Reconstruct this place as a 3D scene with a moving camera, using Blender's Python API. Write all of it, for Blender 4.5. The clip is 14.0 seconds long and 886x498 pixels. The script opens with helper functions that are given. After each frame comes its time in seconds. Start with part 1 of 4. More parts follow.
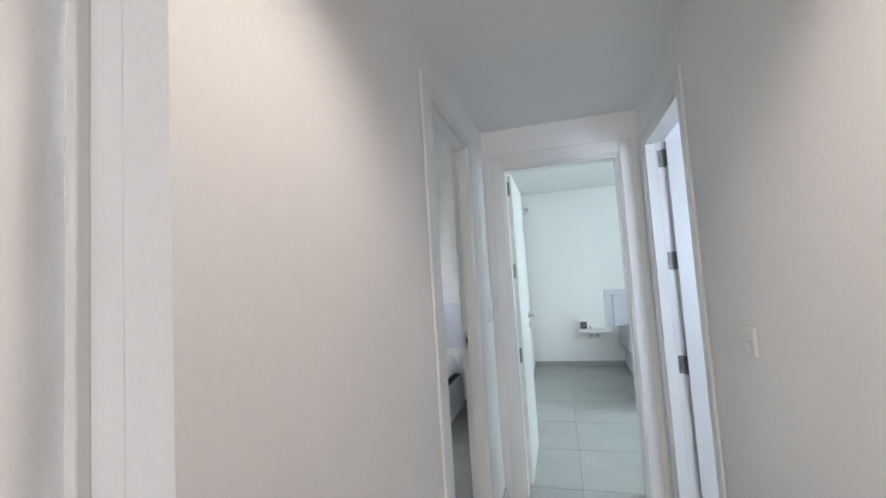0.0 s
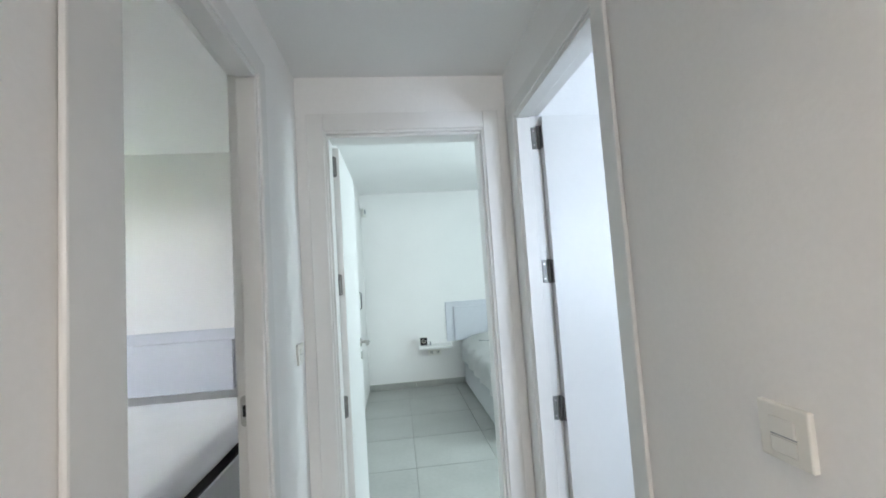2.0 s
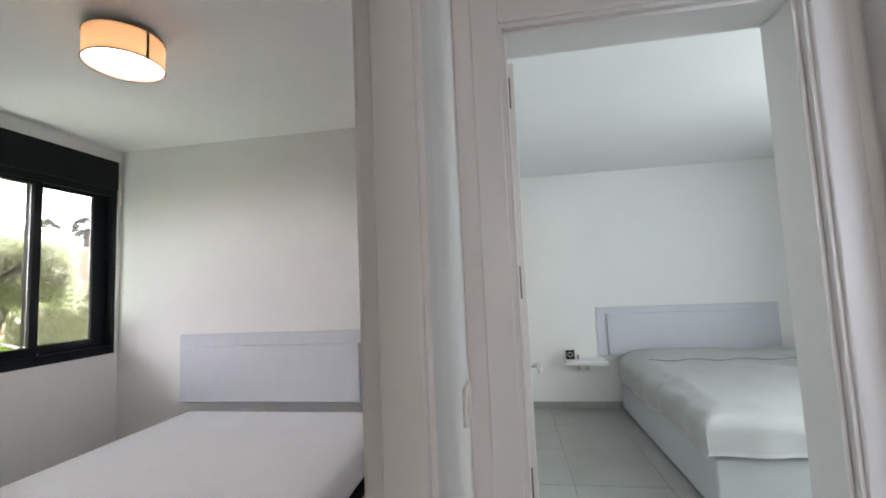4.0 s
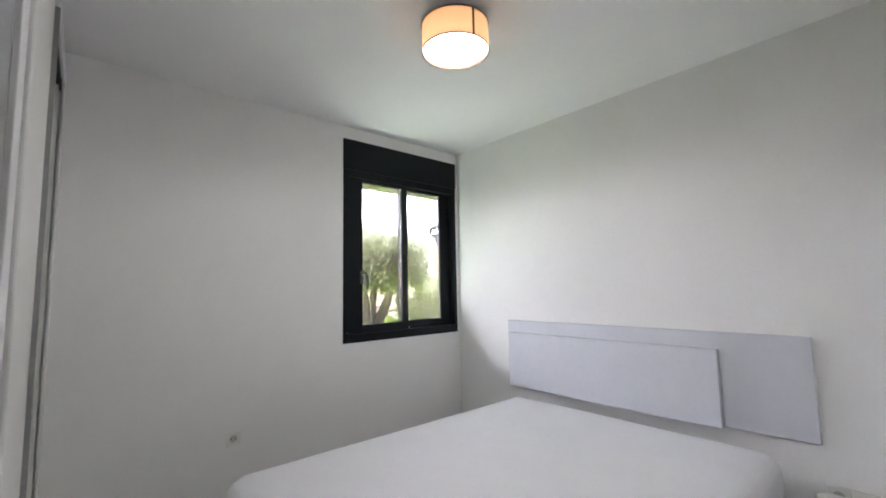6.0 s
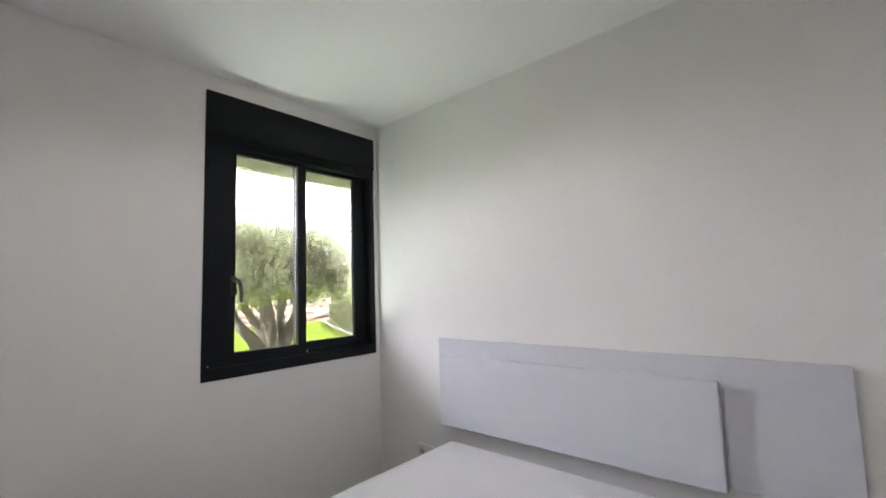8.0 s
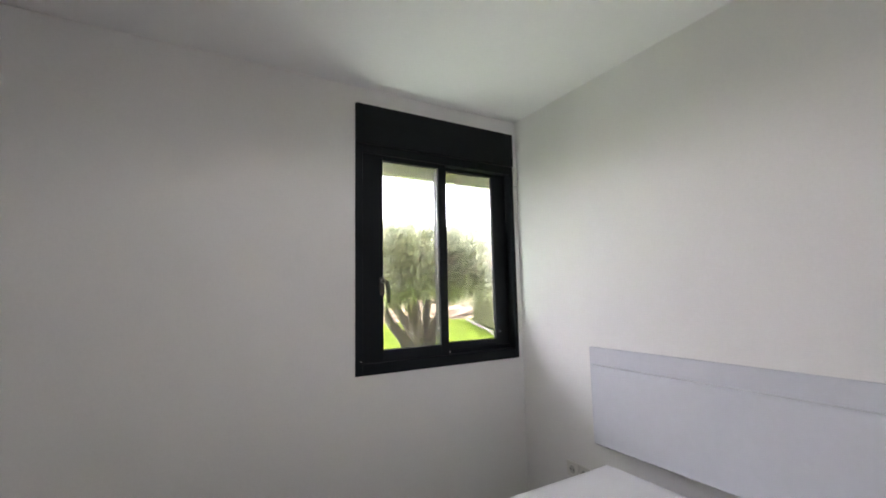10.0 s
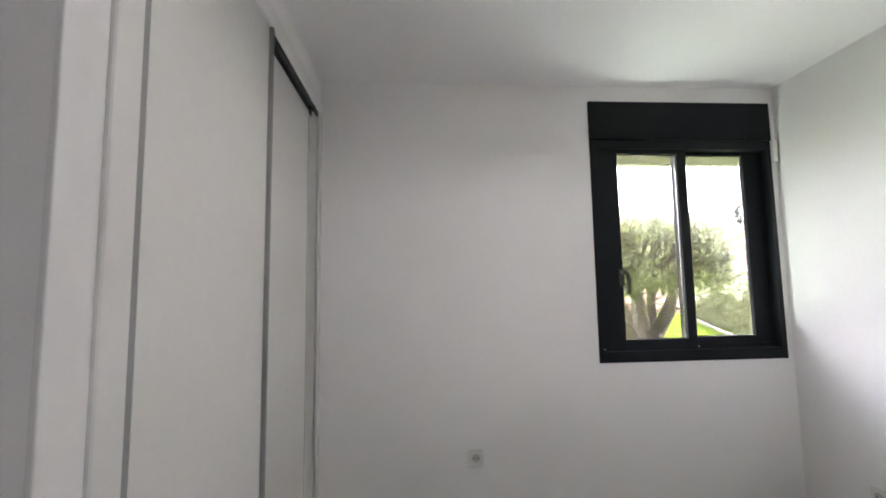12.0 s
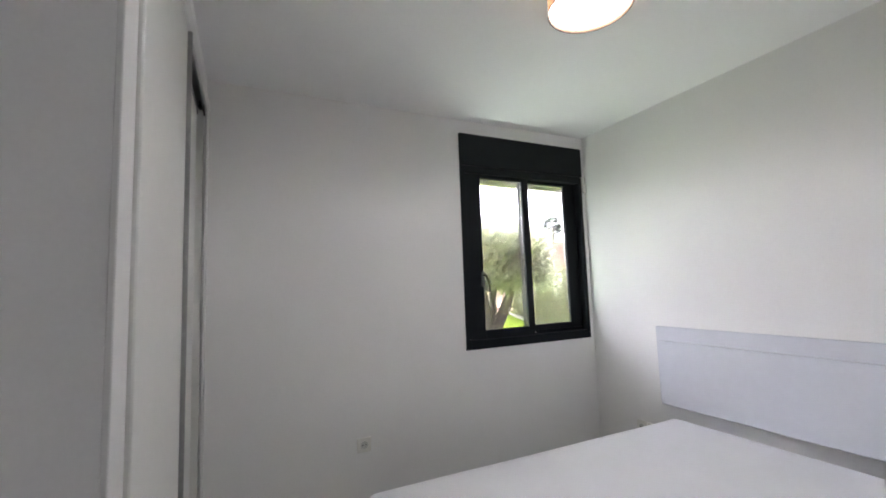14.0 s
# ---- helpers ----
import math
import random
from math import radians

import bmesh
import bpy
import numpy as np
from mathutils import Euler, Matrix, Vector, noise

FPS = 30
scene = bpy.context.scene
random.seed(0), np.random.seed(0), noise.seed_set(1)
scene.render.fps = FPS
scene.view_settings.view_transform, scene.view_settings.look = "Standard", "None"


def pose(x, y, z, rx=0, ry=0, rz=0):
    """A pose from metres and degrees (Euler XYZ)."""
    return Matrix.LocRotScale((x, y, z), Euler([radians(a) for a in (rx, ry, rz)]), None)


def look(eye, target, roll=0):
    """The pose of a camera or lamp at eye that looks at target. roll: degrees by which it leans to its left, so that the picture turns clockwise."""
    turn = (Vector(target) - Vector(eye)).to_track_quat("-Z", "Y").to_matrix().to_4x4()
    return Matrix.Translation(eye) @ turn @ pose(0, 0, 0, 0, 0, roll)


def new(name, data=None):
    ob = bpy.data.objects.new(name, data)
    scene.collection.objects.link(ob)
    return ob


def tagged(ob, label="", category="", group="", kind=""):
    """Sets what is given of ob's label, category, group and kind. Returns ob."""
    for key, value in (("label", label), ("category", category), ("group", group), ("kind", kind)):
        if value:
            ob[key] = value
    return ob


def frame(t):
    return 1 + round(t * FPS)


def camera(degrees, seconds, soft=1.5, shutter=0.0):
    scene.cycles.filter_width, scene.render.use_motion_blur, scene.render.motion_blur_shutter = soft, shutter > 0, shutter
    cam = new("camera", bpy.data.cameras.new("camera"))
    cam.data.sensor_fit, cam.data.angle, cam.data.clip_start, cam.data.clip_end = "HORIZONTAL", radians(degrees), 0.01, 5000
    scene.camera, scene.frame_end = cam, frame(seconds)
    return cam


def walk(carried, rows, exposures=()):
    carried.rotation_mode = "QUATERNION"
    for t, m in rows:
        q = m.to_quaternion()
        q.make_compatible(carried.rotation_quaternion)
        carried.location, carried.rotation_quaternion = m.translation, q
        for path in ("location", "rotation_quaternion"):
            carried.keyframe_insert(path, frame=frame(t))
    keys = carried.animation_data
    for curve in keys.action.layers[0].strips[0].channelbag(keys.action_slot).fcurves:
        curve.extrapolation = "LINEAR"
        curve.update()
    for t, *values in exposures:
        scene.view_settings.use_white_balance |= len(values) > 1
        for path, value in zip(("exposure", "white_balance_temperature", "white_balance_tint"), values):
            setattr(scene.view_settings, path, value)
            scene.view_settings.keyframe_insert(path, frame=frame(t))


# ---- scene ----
cam = camera(93.5, 14.0, soft=1.8)
PATH = [
    (0, (3.298, -4.361, 1.342), (2.763, -2.439, 1.487), -3.6),
    (0.5, (3.342, -4.158, 1.371), (3.167, -2.171, 1.506), -3.7),
    (1, (3.321, -3.99, 1.357), (3.351, -1.995, 1.488), -3.8),
    (1.5, (3.273, -3.73, 1.384), (3.417, -1.74, 1.517), -3.8),
    (2, (3.267, -3.541, 1.365), (3.489, -1.558, 1.504), -3.8),
    (2.2, (3.289, -3.437, 1.36), (3.517, -1.455, 1.504), -3.8),
    (4.3, (2.905, -2.664, 1.375), (2.371, -0.745, 1.551), -2.1),
    (4.5, (2.856, -2.585, 1.397), (2.154, -0.721, 1.572), -1.9),
    (5, (2.791, -2.511, 1.35), (1.666, -0.869, 1.544), -1.5),
    (5.5, (2.781, -2.521, 1.338), (1.374, -1.112, 1.527), -1.1),
    (6, (2.663, -2.49, 1.331), (1.159, -1.185, 1.519), -1.1),
    (6.5, (2.485, -2.382, 1.346), (1.005, -1.05, 1.534), -1.5),
    (7, (2.403, -2.236, 1.319), (1.04, -0.786, 1.513), -1.8),
    (7.2, (2.371, -2.156, 1.327), (1.067, -0.652, 1.516), -2.0),
    (9.3, (2.075, -1.672, 1.404), (0.764, -0.174, 1.601), -2.0),
    (9.5, (2.08, -1.681, 1.399), (0.648, -0.3, 1.599), -1.8),
    (10, (2.121, -1.794, 1.384), (0.396, -0.804, 1.59), -1.2),
    (10.5, (2.175, -1.89, 1.376), (0.274, -1.301, 1.579), -0.8),
    (11, (2.238, -1.949, 1.4), (0.266, -1.664, 1.58), -0.7),
    (11.5, (2.261, -2.007, 1.407), (0.273, -1.874, 1.58), -0.7),
    (12, (2.237, -2.091, 1.388), (0.249, -1.963, 1.567), -0.9),
    (12.5, (2.184, -2.221, 1.379), (0.209, -1.972, 1.575), -1.0),
    (13, (2.207, -2.291, 1.389), (0.268, -1.836, 1.577), -1.4),
    (13.5, (2.323, -2.378, 1.38), (0.453, -1.693, 1.566), -1.8),
    (14, (2.438, -2.41, 1.381), (0.639, -1.556, 1.562), -2.0),
]
walk(cam, [(t, look(eye, target, roll)) for t, eye, target, roll in PATH],
     exposures=[(0.0, 5.0, 5650, 9), (1.0, 4.98, 5480, 6), (2.2, 5.15, 5850, 6), (4.3, 4.62, 6200, 15), (5.0, 4.78, 5850, 14), (5.6, 4.9, 5950, 14), (6.2, 4.85, 6000, 14),
                (7.2, 4.8, 6100, 15), (9.4, 4.45, 6200, 16), (10.5, 4.66, 6150, 16), (12.5, 5.03, 6100, 17), (14.0, 4.8, 6020, 15)])

# ---------------------------------------------------------------- world, sun, lamps
world = bpy.data.worlds.new("overcast_sky")
scene.world = world
world.use_nodes = True
wn, wl = world.node_tree.nodes, world.node_tree.links
sky = wn.new("ShaderNodeTexSky")
sky.sky_type, sky.sun_disc = "NISHITA", False
sky.sun_elevation, sky.sun_rotation = radians(69), radians(12)
sky.dust_density, sky.air_density = 3.0, 1.0
cloud_co = wn.new("ShaderNodeTexCoord")
cloud_noise = wn.new("ShaderNodeTexNoise")
cloud_noise.inputs["Scale"].default_value = 2.2
cloud_noise.inputs["Detail"].default_value = 6
cloud_ramp = wn.new("ShaderNodeValToRGB")
cloud_ramp.color_ramp.elements[0].position, cloud_ramp.color_ramp.elements[0].color = 0.3, (0.84, 0.83, 0.86, 1)
cloud_ramp.color_ramp.elements[1].position, cloud_ramp.color_ramp.elements[1].color = 0.7, (1.24, 1.21, 1.24, 1)
cloud_mix = wn.new("ShaderNodeMix")
cloud_mix.data_type = "RGBA"
cloud_mix.inputs["Factor"].default_value = 0.96
wl.new(cloud_co.outputs["Generated"], cloud_noise.inputs["Vector"])
wl.new(cloud_noise.outputs["Fac"], cloud_ramp.inputs["Fac"])
sky_dim = wn.new("ShaderNodeVectorMath")
sky_dim.operation = "SCALE"
sky_dim.inputs["Scale"].default_value = 0.1
wl.new(sky.outputs["Color"], sky_dim.inputs[0])
wl.new(sky_dim.outputs[0], cloud_mix.inputs["A"])
wl.new(cloud_ramp.outputs["Color"], cloud_mix.inputs["B"])
wl.new(cloud_mix.outputs["Result"], wn["Background"].inputs["Color"])
wn["Background"].inputs["Strength"].default_value = 2.4


def lamp(name, kind, m, energy, color, **kw):
    d = bpy.data.lights.new(name, kind)
    d.energy, d.color = energy, color
    for k, v in kw.items():
        setattr(d, k, v)
    ob = new(name, d)
    ob.matrix_world = m
    return ob


lamp("sun", "SUN", look((0, 0, 9), (-0.7, -3.4, 0)), 5.0, (1.0, 0.95, 0.86), angle=radians(6))
# Area lamps in assumed openings out of view stand in for window daylight
lamp("bedroom_window_daylight", "AREA", look((5.77, -0.78, 1.55), (4.0, -0.6, 1.45)), 1.4, (0.90, 1.0, 0.95), shape="RECTANGLE", size=0.9, size_y=1.05)
lamp("bathroom_window_daylight", "AREA", look((4.7, -3.72, 1.52), (4.7, -2.0, 1.4)), 0.66, (0.86, 0.92, 1.0), shape="RECTANGLE", size=0.55, size_y=0.6)
# Unseen warm fill behind the viewpoint, added to brighten the hall
lamp("living_room_fill", "AREA", look((3.4, -8.52, 1.55), (3.4, -6.0, 1.4)), 1.9, (1.0, 0.90, 0.80), shape="RECTANGLE", size=0.95, size_y=1.05)
# Added lamp hidden below the window rail, in place of light off the lawn
lamp("lawn_bounce_fill", "AREA", look((-0.20, -0.78, 0.985), (0.9, -0.9, 2.2)), 0.52, (0.89, 1.0, 0.80), shape="RECTANGLE", size=0.50, size_y=0.14)
lamp("hall_downlight_bulb", "SPOT", look((3.33, -3.86, 2.255), (3.33, -3.86, 0)), 1.2, (1.0, 0.78, 0.60), spot_size=radians(125), spot_blend=0.7, shadow_soft_size=0.04)
lamp("bedroom_lamp_light", "SPOT", look((1.40, -1.30, 2.352), (1.40, -1.301, 0)), 0.72, (1.0, 0.955, 0.91), spot_size=radians(172), spot_blend=0.3, shadow_soft_size=0.11)
lamp("bedroom_lamp_bulb", "POINT", pose(1.40, -1.30, 2.43), 0.023, (1.0, 0.86, 0.68), shadow_soft_size=0.05)

# ---------------------------------------------------------------- materials


def material(name, color, rough=0.6, metal=0.0, grain=0.0, grain_scale=60.0, stain=0.0, stain_scale=2.5, bump=0.0, bump_scale=120.0,
             random_value=0.0, island=False, **extra):
    """A principled surface with fine grain, broad stains, bump and a small change from piece to piece."""
    m = bpy.data.materials.new(name)
    m.use_nodes = True
    n, l = m.node_tree.nodes, m.node_tree.links
    p = n["Principled BSDF"]
    p.inputs["Roughness"].default_value, p.inputs["Metallic"].default_value = rough, metal
    for k, v in extra.items():
        p.inputs[k.replace("_", " ")].default_value = v
    co = n.new("ShaderNodeTexCoord")
    value = None

    def noise_node(scale, amount, detail=4.0):
        t = n.new("ShaderNodeTexNoise")
        t.inputs["Scale"].default_value, t.inputs["Detail"].default_value = scale, detail
        l.new(co.outputs["Object"], t.inputs["Vector"])
        r = n.new("ShaderNodeMapRange")
        r.inputs["From Min"].default_value, r.inputs["From Max"].default_value = 0.3, 0.7
        r.inputs["To Min"].default_value, r.inputs["To Max"].default_value = 1 - amount, 1 + amount
        l.new(t.outputs["Fac"], r.inputs["Value"])
        return t, r.outputs["Result"]

    def times(a, b):
        if a is None:
            return b
        k = n.new("ShaderNodeMath")
        k.operation = "MULTIPLY"
        l.new(a, k.inputs[0]), l.new(b, k.inputs[1])
        return k.outputs[0]

    if grain:
        value = times(value, noise_node(grain_scale, grain)[1])
    if stain:
        st, out = noise_node(stain_scale, stain, 6.0)
        value = times(value, out)
        rr = n.new("ShaderNodeMapRange")
        rr.inputs["To Min"].default_value, rr.inputs["To Max"].default_value = max(rough - 0.08, 0.02), min(rough + 0.08, 1)
        l.new(st.outputs["Fac"], rr.inputs["Value"]), l.new(rr.outputs["Result"], p.inputs["Roughness"])
    if random_value:
        src = n.new("ShaderNodeNewGeometry").outputs["Random Per Island"] if island else n.new("ShaderNodeObjectInfo").outputs["Random"]
        r = n.new("ShaderNodeMapRange")
        r.inputs["To Min"].default_value, r.inputs["To Max"].default_value = 1 - random_value, 1 + random_value
        l.new(src, r.inputs["Value"])
        value = times(value, r.outputs["Result"])
    if value is None:
        p.inputs["Base Color"].default_value = (*color, 1)
    else:
        v = n.new("ShaderNodeVectorMath")
        v.operation = "SCALE"
        v.inputs[0].default_value = color
        l.new(value, v.inputs["Scale"]), l.new(v.outputs[0], p.inputs["Base Color"])
    if bump:
        t, _ = noise_node(bump_scale, 0.0, 5.0)
        b = n.new("ShaderNodeBump")
        b.inputs["Strength"].default_value, b.inputs["Distance"].default_value = bump, 0.004
        l.new(t.outputs["Fac"], b.inputs["Height"]), l.new(b.outputs["Normal"], p.inputs["Normal"])
    return m


def leafy(name, color, thin, through_tint=(1.3, 1.35, 0.9)):
    """Matt foliage whose thin leaves let some light through, each a little different."""
    m = material(name, color, 0.8, stain=0.15, stain_scale=3, random_value=0.4, island=True, Specular_IOR_Level=0.1)
    n, l = m.node_tree.nodes, m.node_tree.links
    tr = n.new("ShaderNodeBsdfTranslucent")
    tr.inputs["Color"].default_value = (*[min(0.95, c * k) for c, k in zip(color, through_tint)], 1)
    mix = n.new("ShaderNodeMixShader")
    mix.inputs[0].default_value = thin
    l.new(n["Principled BSDF"].outputs[0], mix.inputs[1]), l.new(tr.outputs[0], mix.inputs[2])
    l.new(mix.outputs[0], n["Material Output"].inputs["Surface"])
    return m


PLASTER = material("white_plaster", (0.88, 0.87, 0.86), 0.75, grain=0.012, grain_scale=90, stain=0.025, stain_scale=1.3, bump=0.10, bump_scale=160)
CEILING_PAINT = material("ceiling_paint", (0.88, 0.875, 0.87), 0.8, grain=0.01, grain_scale=90, stain=0.025, stain_scale=1.1, bump=0.08, bump_scale=180)
LACQUER = material("white_lacquer", (0.80, 0.79, 0.775), 0.38, grain=0.008, grain_scale=40, stain=0.02, stain_scale=3, bump=0.03, bump_scale=220)
LAMINATE = material("wardrobe_laminate", (0.76, 0.755, 0.72), 0.42, grain=0.012, grain_scale=35, stain=0.02, stain_scale=2, bump=0.04, bump_scale=260)
HEADBOARD = material("pale_grey_lacquer", (0.66, 0.67, 0.72), 0.36, grain=0.012, grain_scale=30, stain=0.02, stain_scale=3, bump=0.03, bump_scale=200)
TILE = material("porcelain_tile", (0.40, 0.405, 0.385), 0.32, grain=0.04, grain_scale=35, stain=0.07, stain_scale=3.0, bump=0.05, bump_scale=90, random_value=0.05)
GROUT = material("tile_grout", (0.38, 0.38, 0.36), 0.9, grain=0.08, grain_scale=200, stain=0.08)
ALU = material("anthracite_aluminium", (0.007, 0.009, 0.012), 0.5, grain=0.05, grain_scale=300, stain=0.06, stain_scale=6, bump=0.05, bump_scale=500, Specular_IOR_Level=0.18)
BLACK = material("black_plastic", (0.012, 0.012, 0.014), 0.45, grain=0.05, stain=0.05)
STEEL = material("brushed_steel", (0.52, 0.51, 0.49), 0.32, 1.0, grain=0.06, grain_scale=150, stain=0.06, stain_scale=9)
HINGE_STEEL = material("dull_hinge_steel", (0.20, 0.195, 0.19), 0.48, 0.7, grain=0.08, grain_scale=140, stain=0.1, stain_scale=9)
DARK_STEEL = material("grey_rail_metal", (0.10, 0.10, 0.105), 0.4, 0.9, grain=0.08, grain_scale=120, stain=0.08, stain_scale=7)
PROFILE = material("satin_grey_profile", (0.33, 0.33, 0.32), 0.45, 0.3, grain=0.05, stain=0.05, stain_scale=8)
WHITE_PLASTIC = material("white_plastic", (0.80, 0.79, 0.75), 0.35, grain=0.01, stain=0.015, stain_scale=12)
PLATE = material("ivory_plastic", (0.80, 0.785, 0.74), 0.35, grain=0.01, stain=0.02, stain_scale=12)
WELL = material("socket_well", (0.55, 0.55, 0.52), 0.4, grain=0.02, stain=0.03, stain_scale=12)
GREY_PLASTIC = material("grey_plastic", (0.32, 0.33, 0.35), 0.35, grain=0.03, stain=0.03, stain_scale=12)
SHEET = material("white_cotton_sheet", (0.87, 0.875, 0.92), 0.9, grain=0.02, grain_scale=300, stain=0.02, stain_scale=4, bump=0.25, bump_scale=400, Sheen_Weight=0.15)
DUVET = material("white_duvet_cotton", (0.88, 0.88, 0.87), 0.92, grain=0.02, grain_scale=260, stain=0.02, stain_scale=5, bump=0.35, bump_scale=60, Sheen_Weight=0.15)
UPHOLSTERY = material("pale_grey_upholstery", (0.60, 0.61, 0.62), 0.85, grain=0.05, grain_scale=350, stain=0.03, stain_scale=3, bump=0.4, bump_scale=500)
SHADE_RIM = material("brown_shade_trim", (0.09, 0.05, 0.03), 0.7, grain=0.05, stain=0.05)
# Garden view's lower exposure is put into the glass as a dark tint
GLASS = material("dark_tinted_glass", (0.128, 0.130, 0.1295), 0.0, Transmission_Weight=1.0, IOR=1.45, Specular_IOR_Level=0.2)
SCREEN = material("dark_clock_face", (0.02, 0.02, 0.022), 0.15, stain=0.05)
CREAM = material("cream_print", (0.6, 0.56, 0.48), 0.6, stain=0.05)
# Eave colour lightened to include light thrown up by the sunlit lawn
EAVE_LIT = material("lawn_lit_eave", (0.80, 0.80, 0.70), 0.8, grain=0.04, grain_scale=20, stain=0.05, stain_scale=1.0)
GRASS = material("lawn_grass", (0.072, 0.098, 0.014), 0.9, grain=0.3, grain_scale=25, stain=0.2, stain_scale=0.6, bump=0.8, bump_scale=40, Specular_IOR_Level=0.0)
PAVING = material("pale_paving", (0.27, 0.25, 0.23), 0.9, grain=0.08, grain_scale=30, stain=0.12, stain_scale=1.5, bump=0.3, bump_scale=60, Specular_IOR_Level=0.1)
STONE = material("reddish_stone", (0.22, 0.165, 0.125), 0.95, grain=0.25, grain_scale=6, stain=0.25, stain_scale=1.2, bump=0.9, bump_scale=8, Specular_IOR_Level=0.0)
RENDER_WALL = material("pale_wall_render", (0.30, 0.285, 0.26), 0.9, grain=0.06, grain_scale=14, stain=0.08, stain_scale=0.7, Specular_IOR_Level=0.1)
PALM_BARK = material("palm_bark", (0.10, 0.085, 0.07), 0.95, grain=0.25, grain_scale=10, stain=0.2, stain_scale=2)
RAIL_PAINT = material("dark_railing_paint", (0.035, 0.037, 0.04), 0.6, grain=0.05, stain=0.08, stain_scale=2, Specular_IOR_Level=0.1)
EARTH = material("peach_earth_render", (0.235, 0.175, 0.13), 0.95, grain=0.14, grain_scale=5, stain=0.16, stain_scale=0.8, bump=0.5, bump_scale=6, Specular_IOR_Level=0.0)
BARK = material("olive_bark", (0.40, 0.345, 0.29), 0.95, grain=0.3, grain_scale=18, stain=0.25, stain_scale=4, bump=1.0, bump_scale=30)
OLIVE_LEAF = leafy("olive_leaves", (0.62, 0.63, 0.56), 0.66, (1.33, 1.33, 1.18))
HEDGE_LEAF = leafy("hedge_leaves", (0.22, 0.225, 0.13), 0.4)
PALM_LEAF = leafy("palm_fronds", (0.15, 0.17, 0.14), 0.2)
PINK = material("pink_blossom", (0.62, 0.08, 0.32), 0.7, stain=0.1, random_value=0.3, island=True)
FAR_TREE = leafy("distant_foliage", (0.12, 0.14, 0.08), 0.3)


def shade_cloth():
    """Beige lampshade cloth that lets the bulb's light through."""
    m = material("beige_shade_cloth", (0.40, 0.30, 0.21), 0.9, grain=0.05, grain_scale=400, stain=0.05, stain_scale=8)
    n, l = m.node_tree.nodes, m.node_tree.links
    tr = n.new("ShaderNodeBsdfTranslucent")
    tr.inputs["Color"].default_value = (0.70, 0.55, 0.40, 1)
    mix = n.new("ShaderNodeMixShader")
    mix.inputs[0].default_value = 0.45
    l.new(n["Principled BSDF"].outputs[0], mix.inputs[1]), l.new(tr.outputs[0], mix.inputs[2])
    l.new(mix.outputs[0], n["Material Output"].inputs["Surface"])
    return m


def glowing(name, color, strength):
    m = bpy.data.materials.new(name)
    m.use_nodes = True
    p = m.node_tree.nodes["Principled BSDF"]
    p.inputs["Base Color"].default_value = (0.8, 0.8, 0.78, 1)
    p.inputs["Emission Color"].default_value = (*color, 1)
    p.inputs["Emission Strength"].default_value = strength
    return m


SHADE = shade_cloth()
DIFFUSER = glowing("lit_lamp_diffuser", (1.0, 0.87, 0.74), 0.46)
SPOT_GLASS = glowing("lit_downlight_lens", (1.0, 0.8, 0.58), 0.25)

# ---------------------------------------------------------------- mesh helpers


def box(bm, x0, x1, y0, y1, z0, z1, bevel=0.0, segments=2):
    r = bmesh.ops.create_cube(bm, size=1)
    bmesh.ops.scale(bm, vec=(x1 - x0, y1 - y0, z1 - z0), verts=r["verts"])
    bmesh.ops.translate(bm, vec=((x0 + x1) / 2, (y0 + y1) / 2, (z0 + z1) / 2), verts=r["verts"])
    if bevel:
        edges = list({e for v in r["verts"] for e in v.link_edges})
        bmesh.ops.bevel(bm, geom=edges, offset=bevel, segments=segments, profile=0.5, affect="EDGES")
    return bm


def boxes(*rows, bevel=0.0):
    bm = bmesh.new()
    for r in rows:
        box(bm, *r, bevel=bevel)
    return bm


def one(*r, bevel=0.0, segments=2):
    return box(bmesh.new(), *r, bevel=bevel, segments=segments)


def tube(bm, points, radii, sides=8, cap=True):
    """A tapered tube along points."""
    rings = []
    points = [Vector(p) for p in points]
    for i, (p, r) in enumerate(zip(points, radii)):
        d = (points[min(i + 1, len(points) - 1)] - points[max(i - 1, 0)]).normalized()
        a = d.orthogonal().normalized() if i == 0 else (a - d * a.dot(d)).normalized()
        b = d.cross(a)
        rings.append([bm.verts.new(p + r * (math.cos(k) * a + math.sin(k) * b)) for k in (2 * math.pi * s / sides for s in range(sides))])
    for q, w in zip(rings, rings[1:]):
        for s in range(sides):
            bm.faces.new((q[s], q[(s + 1) % sides], w[(s + 1) % sides], w[s])).smooth = True
    if cap:
        bm.faces.new(rings[0][::-1]), bm.faces.new(rings[-1])
    return bm


def disc(bm, center, axis, radius, depth, sides=24, bevel=0.0):
    c, a = Vector(center), Vector(axis).normalized()
    if bevel:
        tube(bm, [c, c + a * (depth - bevel), c + a * depth], [radius, radius, radius - bevel], sides)
    else:
        tube(bm, [c, c + a * depth], [radius, radius], sides)
    return bm


def base_of(ob):
    return ob.location + (base_of(ob.parent) if ob.parent else Vector())


def thing(name, x, y, z, label, category, group="", kind=""):
    ob = new(name)
    ob.location = (x, y, z)
    ob.empty_display_size = 0.05
    return tagged(ob, label, category, group, kind)


def part(name, bm, mat, parent, label="", smooth=False):
    """One mesh under a thing or part; the bmesh is in world metres."""
    bmesh.ops.translate(bm, vec=-base_of(parent), verts=bm.verts)
    bmesh.ops.recalc_face_normals(bm, faces=bm.faces)
    me = bpy.data.meshes.new(name)
    bm.to_mesh(me), bm.free()
    if smooth:
        me.shade_smooth()
    me.materials.append(mat)
    ob = new(name, me)
    ob.parent = parent
    return tagged(ob, label)


